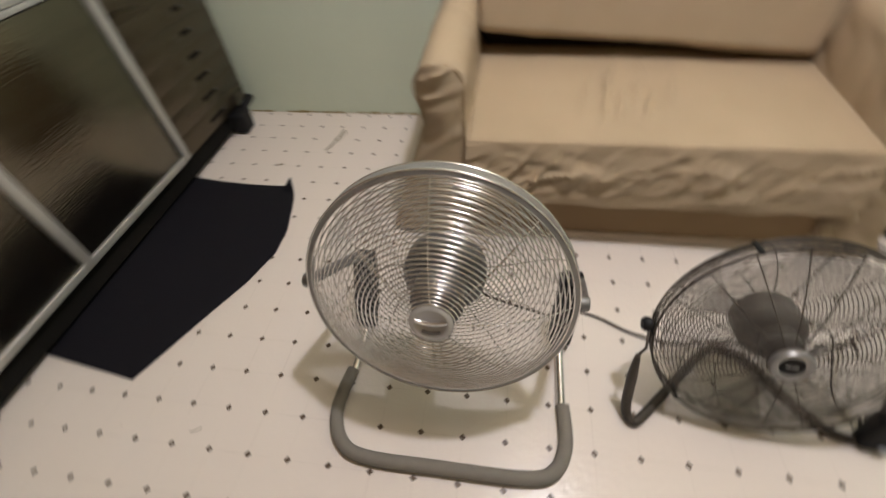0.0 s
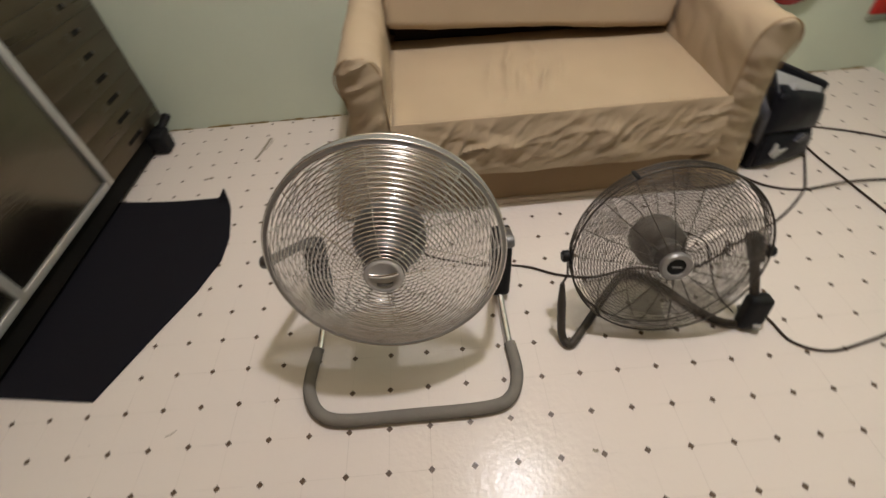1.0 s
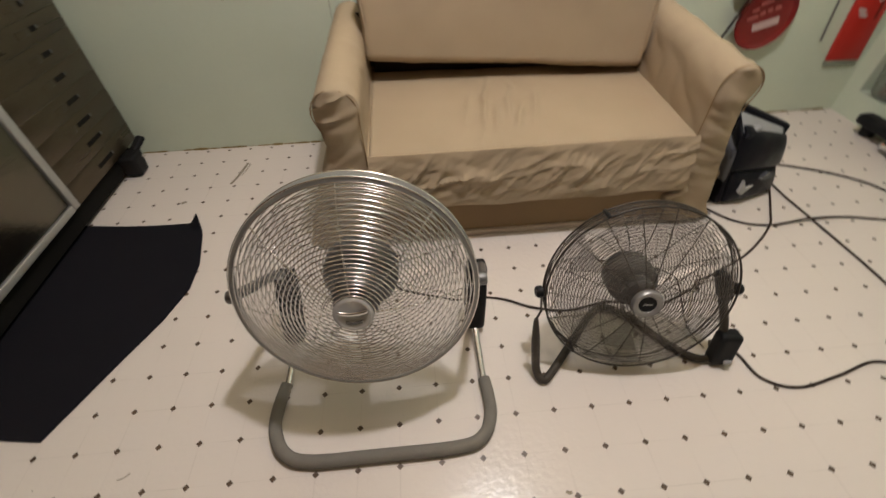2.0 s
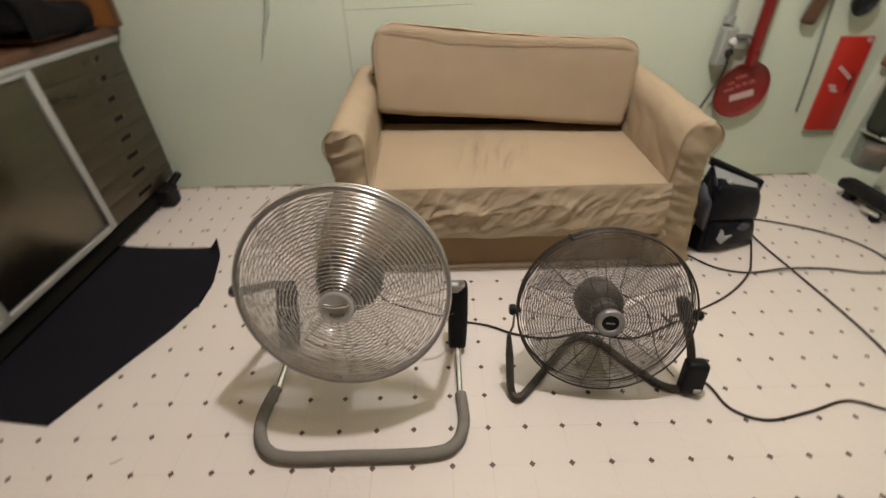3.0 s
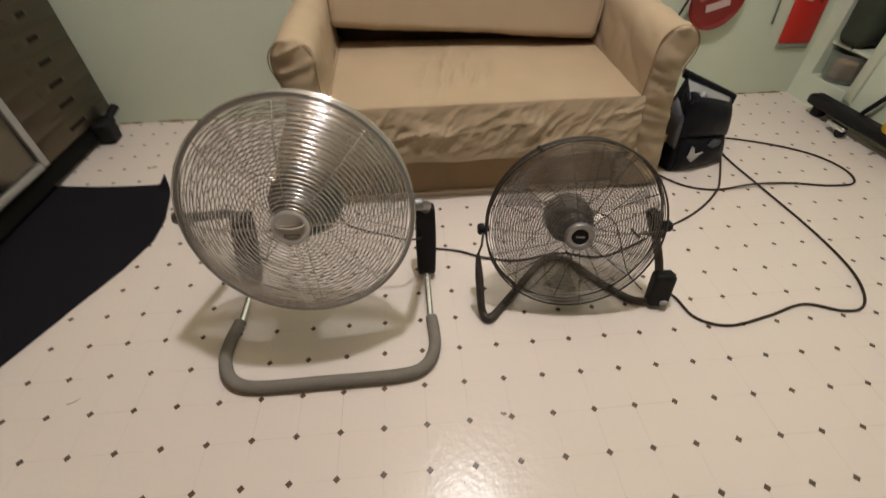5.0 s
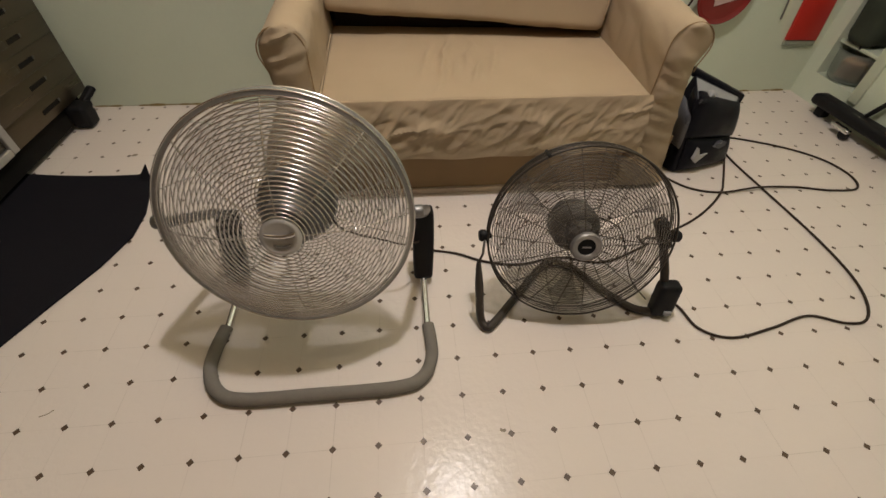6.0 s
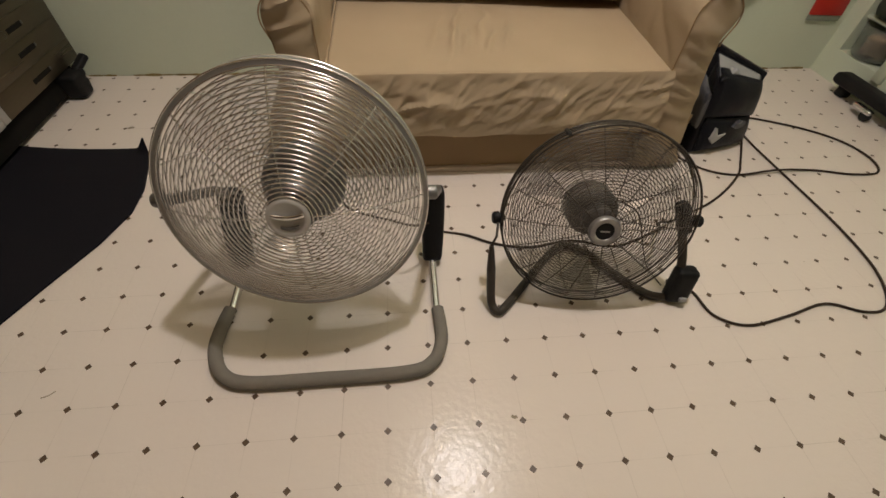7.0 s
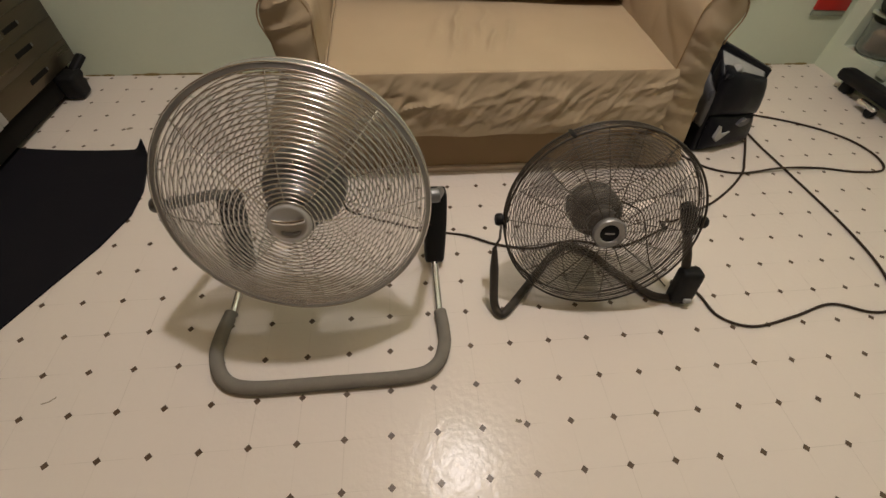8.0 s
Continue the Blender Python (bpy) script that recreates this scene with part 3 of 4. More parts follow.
def big_fan():
    c = (0.154, 0.226, 0.399)
    H = head_matrix(c, 16, -0.5)
    R = 0.258
    f = thing("floor_fan", c[0], c[1], 0, "large chrome high-velocity floor fan on a grey-sleeved tube stand", "fan")
    part("front_grille", grille(H, 25, 8, 0.072, R - 0.006, 0.040, 0.0016, 0.0017, z0=0.008, first=0.035), M_CHROME, f, "chromed wire rings of the front guard", sharp=85)
    part("rear_grille", grille(H, 25, 10, -0.085, R - 0.004, 0.055, 0.0013, 0.0015, z0=-0.020, swirl=0.35, power=4.0), M_CHROME, f, "chromed wire rings of the rear guard", sharp=85)
    rim = bmesh.new()
    hoop(rim, R, 0.010, 0.0018, 120, 8)
    hoop(rim, R, -0.022, 0.0020, 120, 8)
    rim.transform(H)
    part("rim", rim, M_CHROME, f, "thin bright edges of the rim", sharp=85)
    band = lathe([(R + 0.0004, 0.010), (R + 0.0018, 0.0), (R + 0.0018, -0.014), (R + 0.0004, -0.022), (R - 0.0008, -0.022), (R + 0.0004, -0.014), (R + 0.0004, 0.0), (R - 0.0008, 0.010)], 120, m=H)
    part("rim_band", band, M_BAND, f, "dull metal band round the guard")
    part("rim_collar", lathe([(R - 0.001, 0.0105), (R - 0.006, 0.0116), (R - 0.0115, 0.0124), (R - 0.0115, 0.0112), (R - 0.006, 0.0102), (R - 0.001, 0.0090), (R - 0.001, 0.0105)], 120, m=H), M_BAND, f, "flat dull collar inside the rim")
    badge = part("badge", lathe([(0, 0.0795), (0.026, 0.0795), (0.031, 0.0835), (0.0365, 0.0835), (0.0405, 0.0795), (0.039, 0.075), (0, 0.075)], 40, m=H), M_BADGE, f, "round dished aluminium badge in the grille's middle")
    bar = rounded((0.060, 0.009, 0.006), 0.0028, (14, 4, 4), lambda p, n: Vector((p.x, p.y + 6.0 * p.x * p.x, p.z)), H @ pose(0.0, 0.003, 0.083))
    part("emblem", bar, M_CHROME, badge, "plain bright bar across the badge")
    bar = rounded((0.034, 0.007, 0.005), 0.0022, (10, 4, 4), lambda p, n: Vector((p.x, p.y + 14.0 * p.x * p.x, p.z)), H @ pose(0.0, -0.021, 0.081))
    part("emblem", bar, M_DULL, badge, "small dark mark on the badge")
    motor = part("motor", lathe([(0, -0.03), (0.05, -0.03), (0.072, -0.042), (0.084, -0.06), (0.086, -0.098), (0.07, -0.118), (0, -0.119)], 40, m=H), M_DULL, f, "grey steel motor housing")
    part("hub", lathe([(0, 0.045), (0.03, 0.045), (0.048, 0.036), (0.052, 0.02), (0.052, -0.03), (0, -0.03)], 36, m=H), M_DULL, f, "dull metal blade hub")
    # wide see-through blades imitate the grey haze of spinning ones
    for mid in (75, 195, 315):
        part("blade", blade_mesh(H, 0.045, 0.240, mid, 142, 8, -0.006), M_GREYVEIL, f, "see-through grey blade, for the veil of spinning blades")
    # stand: one bent tube flat on the floor, foam sleeve on its front half
    zt = 0.015
    xl, xr = -0.100, 0.436
    front = [(xl - 0.004, 0.235, zt), (xl - 0.014, 0.17, zt), (xl - 0.012, 0.11, zt), (xl + 0.02, 0.052, zt), (xl + 0.085, 0.026, zt), (0.155, 0.024, zt), (xr - 0.085, 0.026, zt), (xr - 0.022, 0.048, zt), (xr + 0.004, 0.10, zt), (xr + 0.006, 0.155, zt), (xr + 0.002, 0.20, zt)]
    part("foam_sleeve", tube(curve_points(front, 8), 0.0165, 14), M_FOAM, f, "grey foam sleeve on the front bar")
    for x, y0, xt, yt, zt2 in ((xl, 0.236, -0.094, 0.468, 0.215), (xr, 0.201, 0.442, 0.425, 0.232)):
        part("leg", tube([(x, y0 - 0.02, 0.012), (x, 0.33, 0.014), (x, 0.385, 0.03)], 0.0105, 12), M_CHROME, f, "bare chromed tube")
        d = Vector((xt - x, yt - 0.38, zt2 - 0.02))
        zz = d.normalized()
        yy = zz.cross(Vector((1, 0, 0))).normalized()
        xx = yy.cross(zz)
        turn = Matrix((xx, yy, zz)).transposed().to_4x4()
        grip = rounded((0.056, 0.050, d.length + 0.012), 0.010, (8, 8, 20), lambda p, n: Vector((p.x * (1 + 0.08 * math.cos(p.z * 16)), p.y, p.z)), Matrix.Translation(Vector((x, 0.38, 0.025)) + d / 2) @ turn)
        g = part("grip", grip, M_BLACK, f, "black plastic pivot grip")
        side = 1 if x > 0.1 else -1
        piv = H @ Vector((side * (R + 0.008), 0.0, -0.014))
        part("pivot_arm", tube([(xt, yt, zt2 - 0.01), (xt + side * 0.004, yt - 0.05, zt2 + 0.05), tuple(piv + Vector((side * 0.006, 0.02, -0.02))), tuple(piv)], 0.0125, 12), M_DULL, f, "steel arm to the guard's pivot")
        part("pivot_knob", lathe([(0, 0.012), (0.013, 0.012), (0.015, 0.008), (0.015, -0.006), (0, -0.006)], 14, m=Matrix.Translation(piv) @ pose(0, 0, 0, 0, 90 * side, 0)), M_DULL, f)


def small_fan():
    c = (0.828, 0.268, 0.260)
    H = head_matrix(c, 17.8, -7)
    R = 0.232
    f = thing("floor_fan", c[0], c[1], 0, "small dark grey wire floor fan with a silver-ringed badge", "fan")
    part("front_grille", grille(H, 27, 18, 0.036, R - 0.004, 0.034, 0.0009, 0.0013, z0=0.012, swirl=0.0, power=1.7, seg=120), M_WIRE, f, "dark coated wire front guard", sharp=85)
    part("rear_grille", grille(H, 27, 12, -0.075, R - 0.004, 0.05, 0.0008, 0.0012, z0=-0.024, swirl=0.4, power=3.5), M_WIRE, f, "dark coated wire rear guard", sharp=85)
    rim = bmesh.new()
    for z, r in ((0.012, 0.0028), (-0.004, 0.0012), (-0.013, 0.0012), (-0.024, 0.0025)):
        hoop(rim, R, z, r, 110, 7)
    rim.transform(H)
    part("rim", rim, M_TUBE, f, "dark wire rim", sharp=85)
    for k in (118, 184, 232, 305):
        a = radians(k)
        part("clip", rim_clip(H, R, a), M_BLACK, f)
    badge = part("badge", lathe([(0.022, 0.058), (0.026, 0.062), (0.034, 0.0615), (0.038, 0.056), (0.036, 0.046), (0.02, 0.046), (0.02, 0.056), (0.022, 0.058)], 36, m=H), M_RING, f, "silver ring round the badge")
    disc = part("badge_disc", lathe([(0, 0.0585), (0.022, 0.0575), (0.022, 0.05), (0, 0.05)], 32, m=H), M_BLACK, badge, "black badge disc")
    bar = box(-0.011, 0.011, -0.002, 0.002, 0.0588, 0.0594)
    bar.transform(H)
    part("badge_mark", bar, M_RING, badge, "pale mark on the badge", smooth=False)
    part("motor", lathe([(0, -0.02), (0.04, -0.02), (0.058, -0.03), (0.064, -0.045), (0.064, -0.10), (0.05, -0.118), (0, -0.12)], 36, m=H), M_DARKBLADE, f, "dark grey motor housing")
    part("hub", lathe([(0, 0.022), (0.025, 0.022), (0.036, 0.014), (0.038, -0.018), (0, -0.018)], 30, m=H), M_DARKBLADE, f)
    # overlapping see-through blades give the dark blur of a running fan
    for mid in (88, 208, 328):
        part("blade", blade_mesh(H, 0.034, 0.214, mid, 146, 8, -0.008), M_DARKVEIL, f, "see-through dark blade, for the veil of spinning blades")
    # stand: legs drop from the pivots to front feet, then run back under the guard
    pl = H @ Vector((-R - 0.006, -0.01, -0.01))
    pr = H @ Vector((R + 0.006, 0.005, -0.01))
    z = 0.0125
    knee = (0.571, 0.250, 0.205)
    left = curve_points([knee, (0.579, 0.232, 0.10), (0.584, 0.205, 0.028), (0.598, 0.182, z), (0.624, 0.197, z), (0.71, 0.288, z), (0.79, 0.372, z), (0.845, 0.405, z), (0.905, 0.372, z), (0.965, 0.285, z), (1.03, 0.212, z), (1.085, 0.197, z)], 7)
    part("stand_tube", tube(left, 0.0115, 12, radii=[0.0055 + 0.006 * min(1, k / 5) for k in range(len(left))]), M_TUBE, f, "bent dark enamelled tube")
    part("pivot_pin", tube([knee, ((knee[0] + pl.x) / 2 - 0.002, 0.252, 0.235), tuple(pl)], 0.0032, 8), M_TUBE, f, "thin pin from the tube to the pivot")
    part("stand_tube", tube(curve_points([(1.096, 0.205, 0.06), (1.090, 0.235, 0.13), (1.068, 0.262, 0.205), (1.046, 0.268, 0.262)], 7), 0.0115, 12), M_TUBE, f, "bent dark enamelled tube")
    part("pivot_bracket", rounded((0.030, 0.036, 0.088), 0.008, (6, 6, 10), None, pose(1.047, 0.266, 0.258, -14, -22, 0)), M_BLACK, f, "black pivot bracket")
    box_m = pose(1.103, 0.204, 0.062, -10, 0, -6)
    switch = part("switch_box", rounded((0.060, 0.044, 0.112), 0.012, (8, 8, 12), lambda p, n: Vector((p.x * (1 - 0.9 * max(0.0, p.z - 0.03)), p.y, p.z)), box_m), M_BLACK, f, "black plastic switch box on the stand")
    part("switch_knob", rounded((0.022, 0.010, 0.014), 0.004, (6, 4, 5), None, box_m @ pose(0.010, -0.024, -0.036)), M_GREYNYL, switch, "small grey switch")
    for p, s in ((pl, -1), (pr, 1)):
        part("pivot_knob", lathe([(0, 0.016), (0.012, 0.016), (0.016, 0.011), (0.016, 0.0), (0.009, -0.004), (0.009, -0.014), (0, -0.014)], 12, m=Matrix.Translation(p) @ pose(0, 0, 0, 0, 90 * s, 0)), M_BLACK, f)


def rim_clip(H, R, a):
    bm = box(-0.0045, 0.0045, -0.003, 0.0045, -0.030, 0.0145, 0.0015)
    bm.transform(H @ Matrix.Rotation(a - math.pi / 2, 4, "Z") @ Matrix.Translation((0, R, 0)))
    return bm


big_fan()
small_fan()


# ---- cords ----
def cord(ctrl, r, label, name="power_cord"):
    c = part(name, tube(curve_points(ctrl, 10), r, 8), M_CORD)
    tagged(c, label, "cord")


cord([(1.085, 0.20, 0.03), (1.115, 0.255, 0.012), (1.17, 0.214, 0.006), (1.194, 0.134, 0.005), (1.275, 0.097, 0.005), (1.409, 0.119, 0.005), (1.537, 0.149, 0.005), (1.631, 0.116, 0.005), (1.700, 0.122, 0.005), (1.757, 0.19, 0.005), (1.79, 0.30, 0.005), (1.797, 0.476, 0.005), (1.782, 0.73, 0.005), (1.772, 0.945, 0.005), (1.80, 1.2, 0.005)], 0.0038, "dark power cord of the small fan winding over the floor")
cord([(1.74, 1.02, 0.03), (1.83, 1.09, 0.008), (1.90, 1.085, 0.005), (2.06, 1.005, 0.005), (2.17, 0.905, 0.005), (2.205, 0.79, 0.005), (2.165, 0.705, 0.005), (2.05, 0.70, 0.005), (1.918, 0.73, 0.005), (1.757, 0.727, 0.014), (1.60, 0.718, 0.005), (1.49, 0.755, 0.005), (1.42, 0.84, 0.005)], 0.004, "looped dark extension cord on the vinyl floor")
cord([(1.735, 0.93, 0.02), (1.70, 0.86, 0.006), (1.651, 0.782, 0.005), (1.60, 0.715, 0.015), (1.52, 0.644, 0.005), (1.405, 0.569, 0.005), (1.25, 0.50, 0.005), (1.15, 0.44, 0.06), (1.09, 0.36, 0.12), (1.03, 0.325, 0.19)], 0.004, "dark cord running from the small fan to the bag")
cord([(0.435, 0.455, 0.06), (0.48, 0.490, 0.006), (0.552, 0.472, 0.005), (0.634, 0.432, 0.005), (0.74, 0.41, 0.005), (0.88, 0.43, 0.005), (1.02, 0.40, 0.005), (1.2, 0.47, 0.005)], 0.004, "dark power cord of the chrome fan passing behind the small one")


cord([(0.19, 0.335, 0.345), (0.211, 0.34, 0.303), (0.228, 0.342, 0.262), (0.27, 0.342, 0.236), (0.33, 0.342, 0.212), (0.385, 0.345, 0.188), (0.425, 0.38, 0.16)], 0.003, "dark cord behind the chrome fan from its motor")
cord([(0.865, 0.36, 0.262), (0.94, 0.345, 0.235), (0.985, 0.34, 0.20), (1.01, 0.32, 0.14), (1.03, 0.27, 0.07), (1.06, 0.215, 0.045)], 0.0018, "short dark cord from the small fan's motor to its switch box")


# ---- metal cabinet ----
def cabinet():
    xf = -0.985
    k = thing("tool_cabinet", -1.27, 0.5, 0, "dull steel workbench cabinet with a stack of drawers, on casters", "cabinet")
    part("body", box(-1.60, xf - 0.012, -0.85, 1.50, 0.115, 0.742, 0.004), M_STEEL, k)
    part("worktop", box(-1.60, xf + 0.006, -0.86, 1.505, 0.744, 0.766, 0.004), M_STRIP, k, "thin metal worktop edge")
    part("top_board", box(-1.60, xf + 0.001, -0.86, 1.545, 0.767, 0.800, 0.004), M_BROWN, k, "reddish brown wooden board on the cabinet top")
    for y0, y1 in ((-0.80, -0.17), (-0.135, 0.415), (0.452, 0.962)):
        part("door", box(xf - 0.010, xf, y0, y1, 0.142, 0.725, 0.002), M_STEEL, k, "plain brushed steel door")
    for y in (-0.152, 0.434, 0.985):
        part("upright", box(xf - 0.011, xf + 0.007, y - 0.016, y + 0.016, 0.115, 0.743, 0.003), M_STRIP, k, "pale aluminium upright")
    part("bottom_rail", box(xf - 0.011, xf + 0.006, -0.85, 0.968, 0.112, 0.138, 0.003), M_STRIP, k, "pale aluminium rail")
    part("top_rail", box(xf - 0.011, xf + 0.004, -0.85, 0.968, 0.728, 0.743, 0.002), M_STRIP, k, "pale aluminium rail")
    zs = (0.707, 0.634, 0.553, 0.474, 0.392, 0.314, 0.238, 0.150)
    for i, z in enumerate(zs):
        lo = 0.113 if i == 7 else (z + zs[i + 1]) / 2 + 0.0004
        hi = 0.742 if i == 0 else (z + zs[i - 1]) / 2 - 0.0004
        d = part("drawer", box(xf - 0.010, xf + 0.001, 1.006, 1.492, lo, hi, 0.0008), M_DRAWER, k, "brushed steel drawer front")
        w = 0.008 + 0.0058 * i
        y = 1.335 - 0.010 * i
        # no hollow is cut: a near-black block paints the slot's shade
        part("pull_slot_shade", box(xf - 0.004, xf + 0.0022, y - w * 1.4, y + w * 0.9, z - 0.008, z + 0.010, 0.002), M_SHADE, d, "near-black block painting the shade of a slot pull", smooth=False)
        part("pull_lip", box(xf, xf + 0.005, y + w * 0.9, y + w * 0.9 + 0.006, z - 0.003, z + 0.008, 0.0015), M_DULL, d, "small dull lip")
        if i < 6:
            part("label_plate", box(xf, xf + 0.0024, y - w * 1.4 - 0.075, y - w * 1.4 - 0.012, z - 0.012, z + 0.012, 0.0008), M_DRAWER, d, "thin steel label plate")
    # the plinth's near-black colour carries the deep shade under the cabinet
    part("plinth", box(-1.58, xf - 0.024, -0.83, 1.45, 0.022, 0.114, 0.002), M_SHADE, k, "plinth between the casters, near-black for the shade under the cabinet", smooth=False)
    for y in (1.38, -0.72):
        c = part("caster", rounded((0.078, 0.085, 0.098), 0.014, (8, 8, 10), lambda p, n: Vector((p.x * (1 + 1.6 * p.z), p.y * (1 + 2.4 * p.z), p.z)), pose(xf + 0.010, y - 0.008, 0.0555)), M_BLACK, k, "black caster fork")
        part("wheel", lathe([(0, 0.014), (0.024, 0.014), (0.028, 0.009), (0.028, -0.009), (0.024, -0.014), (0, -0.014)], 20, m=pose(xf + 0.012, y, 0.029, 0, 90, 0)), M_BLACK, c)
        part("axle", lathe([(0, 0.006), (0.008, 0.005), (0.009, 0), (0, -0.001)], 12, m=pose(xf + 0.046, y + 0.024, 0.074, 0, 90, 0)), M_CHROME, c, "bright axle nut")
    part("brake_lever", rounded((0.036, 0.085, 0.026), 0.009, (6, 10, 5), None, pose(xf + 0.030, 1.435, 0.112, 28, 0, -22)), M_BLACK, k, "black lever at the caster")


cabinet()

# things on the cabinet
b = thing("wooden_box", -1.27, 1.36, 0.801, "orange varnished wooden box standing on the cabinet", "box")
part("side_panel", box(-1.50, -0.944, 1.475, 1.50, 0.801, 1.28, 0.003), M_ORANGE, b)
part("side_panel", box(-1.50, -1.475, 1.10, 1.474, 0.801, 1.28, 0.003), M_ORANGE, b)
part("bottom_panel", box(-1.474, -1.02, 1.12, 1.474, 0.801, 0.815, 0.002), M_ORANGE, b)
part("corner_strip", box(-0.943, -0.935, 1.472, 1.506, 0.801, 1.28, 0.002), M_BROWN, b, "brown edge strip")
bag = part("tool_bag", rounded((0.34, 0.42, 0.10), 0.04, (26, 30, 10), lambda p, n: p + n * (0.014 * fold(p, (9, 9, 9), 2.0)) + Vector((0, 0, 0.05 * math.exp(-((p.y + 0.12) / 0.12) ** 2) if n.z > 0 else 0)), pose(-1.12, 1.21, 0.858, 0, 0, 4)), M_FABRIC)
tagged(bag, "slumped black cloth bag on the cabinet top", "bag")


# ---- rubber mat ----
def rubber_mat():
    edge = [(0.0, -0.716, 0.142), (0.25, -0.612, 0.364), (0.42, -0.545, 0.50), (0.60, -0.503, 0.63), (0.74, -0.506, 0.745), (0.90, -0.543, 0.90), (1.0, -0.572, 0.978)]
    far = [(0.0, -1.25, 0.215), (1.0, -1.25, 1.06)]
    def lerp(tab, v):
        for a, b2 in zip(tab, tab[1:]):
            if v <= b2[0]:
                t = (v - a[0]) / (b2[0] - a[0])
                return a[1] + (b2[1] - a[1]) * t, a[2] + (b2[2] - a[2]) * t
        return tab[-1][1:]
    def f(u, v):
        ax, ay = lerp(far, v)
        bx, by = lerp(edge, v)
        x, y = ax + (bx - ax) * u, ay + (by - ay) * u
        y -= 0.045 * math.sin(math.pi * u) * (v > 0.9) * (v - 0.9) * 10 * 0.6
        d = math.hypot(x + 0.572, y - 0.978)
        z = 0.001 + 0.048 * max(0.0, 1 - d / 0.04) ** 1.2 + 0.0012 * (1 + fold((x, y, 0), (6, 6, 1), 1.0))
        return Vector((x, y, z))
    m = part("rubber_mat", thick(sheet(60, 80, f), 0.004), M_MAT)
    tagged(m, "black rubber floor mat with one curled corner, partly under the cabinet", "mat")


rubber_mat()


# ---- sports bag beside the sofa ----
def slanted(front, back, bevel):
    """A six-sided block between a front and a back outline of four corners each."""
    bm = bmesh.new()
    f, g = [bm.verts.new(p) for p in front], [bm.verts.new(p) for p in back]
    bm.faces.new(f)
    bm.faces.new(g[::-1])
    for i in range(4):
        j = (i + 1) % 4
        bm.faces.new((f[j], f[i], g[i], g[j]))
    bmesh.ops.recalc_face_normals(bm, faces=bm.faces[:])
    bmesh.ops.bevel(bm, geom=bm.edges[:], offset=bevel, segments=2, affect="EDGES", profile=0.5)
    return bm


def sports_bag():
    k = thing("sports_bag", 1.58, 0.95, 0, "boxy black and grey bag with a white mark, beside the sofa", "bag")
    front = [Vector(p) for p in ((1.470, 0.852, 0.004), (1.745, 0.925, 0.004), (1.668, 0.925, 0.245), (1.452, 0.880, 0.303))]
    back = [Vector(p) for p in ((1.405, 1.0, 0.004), (1.765, 1.03, 0.004), (1.722, 1.0, 0.250), (1.485, 1.0, 0.352))]

    def patch(quad, u0, u1, v0, v1, puff, lift, t=0.006, wrinkle=0.003, seed=1.0, nu=22, nv=18):
        """A padded panel over a part of one side of the bag."""
        a, b, c, d = quad
        out = (b - a).cross(d - a).normalized()
        def f(i, j):
            u, v = u0 + (u1 - u0) * i, v0 + (v1 - v0) * j
            p = a.lerp(b, u).lerp(d.lerp(c, u), v)
            swell = (max(0.0, math.sin(math.pi * i)) * max(0.0, math.sin(math.pi * j))) ** 0.35
            return p + out * (lift + puff * swell + wrinkle * fold(p, (16, 16, 16), seed) * swell)
        return thick(sheet(nu, nv, f), t)

    left = [back[0], front[0], front[3], back[3]]
    top = [front[3], front[2], back[2], back[3]]
    part("body", slanted(front, back, 0.012), M_NYLON, k)
    part("top_panel", patch(top, 0.03, 0.94, 0.05, 0.80, 0.004, 0.001), M_GREYNYL, k, "grey sloping top panel")
    part("rim", slanted([back[3] + Vector((-0.012, -0.012, -0.012)), back[2] + Vector((0.006, -0.012, -0.03)), back[2] + Vector((0.008, -0.012, 0.010)), back[3] + Vector((-0.010, -0.012, 0.016))], [back[3] + Vector((-0.004, 0.022, -0.02)), back[2] + Vector((0.016, 0.022, -0.04)), back[2] + Vector((0.014, 0.022, 0.008)), back[3] + Vector((-0.004, 0.022, 0.016))], 0.006), M_NYLON, k, "raised black rim")
    part("flap", patch(front, 0.02, 0.98, 0.52, 1.06, 0.030, 0.0, seed=6.0), M_NYLON, k, "padded black flap")
    strap = part("flap_strap", patch(top, 0.02, 0.22, -0.16, 0.30, 0.016, 0.004, 0.010, seed=4.0), M_NYLON, k, "black strap over the top")
    part("strap_end", patch(top, 0.16, 0.30, 0.02, 0.30, 0.016, 0.014, 0.008, seed=2.0), M_GREYNYL, strap, "grey webbing end")
    part("pocket", patch(front, 0.08, 0.94, 0.04, 0.50, 0.026, 0.0, seed=3.0), M_NYLON, k, "glossy rounded front pocket")
    part("side_panel", patch(left, 0.25, 0.97, 0.36, 0.80, 0.022, 0.0, seed=8.0), M_GREYSHINE, k, "grey rounded side pocket")
    part("side_strap", patch(left, 0.55, 1.02, 0.84, 1.0, 0.008, 0.001, seed=5.0), M_NYLON, k, "black strap on the side")
    a, b, c, d = front
    out = (b - a).cross(d - a).normalized()
    def on(u, v, lift):
        return a.lerp(b, u).lerp(d.lerp(c, u), v) + out * lift
    # a white mark, and a lighter oval that paints the pocket's highlight
    for outline, mat, label in ((((0.17, 0.24), (0.23, 0.18), (0.42, 0.31), (0.27, 0.285), (0.22, 0.40)), M_MARK, "plain white slanted mark"), (((0.50, 0.40), (0.64, 0.49), (0.75, 0.47), (0.72, 0.40), (0.60, 0.36)), M_GREYSHINE, "grey oval patch painting a highlight on the pocket")):
        bm = bmesh.new()
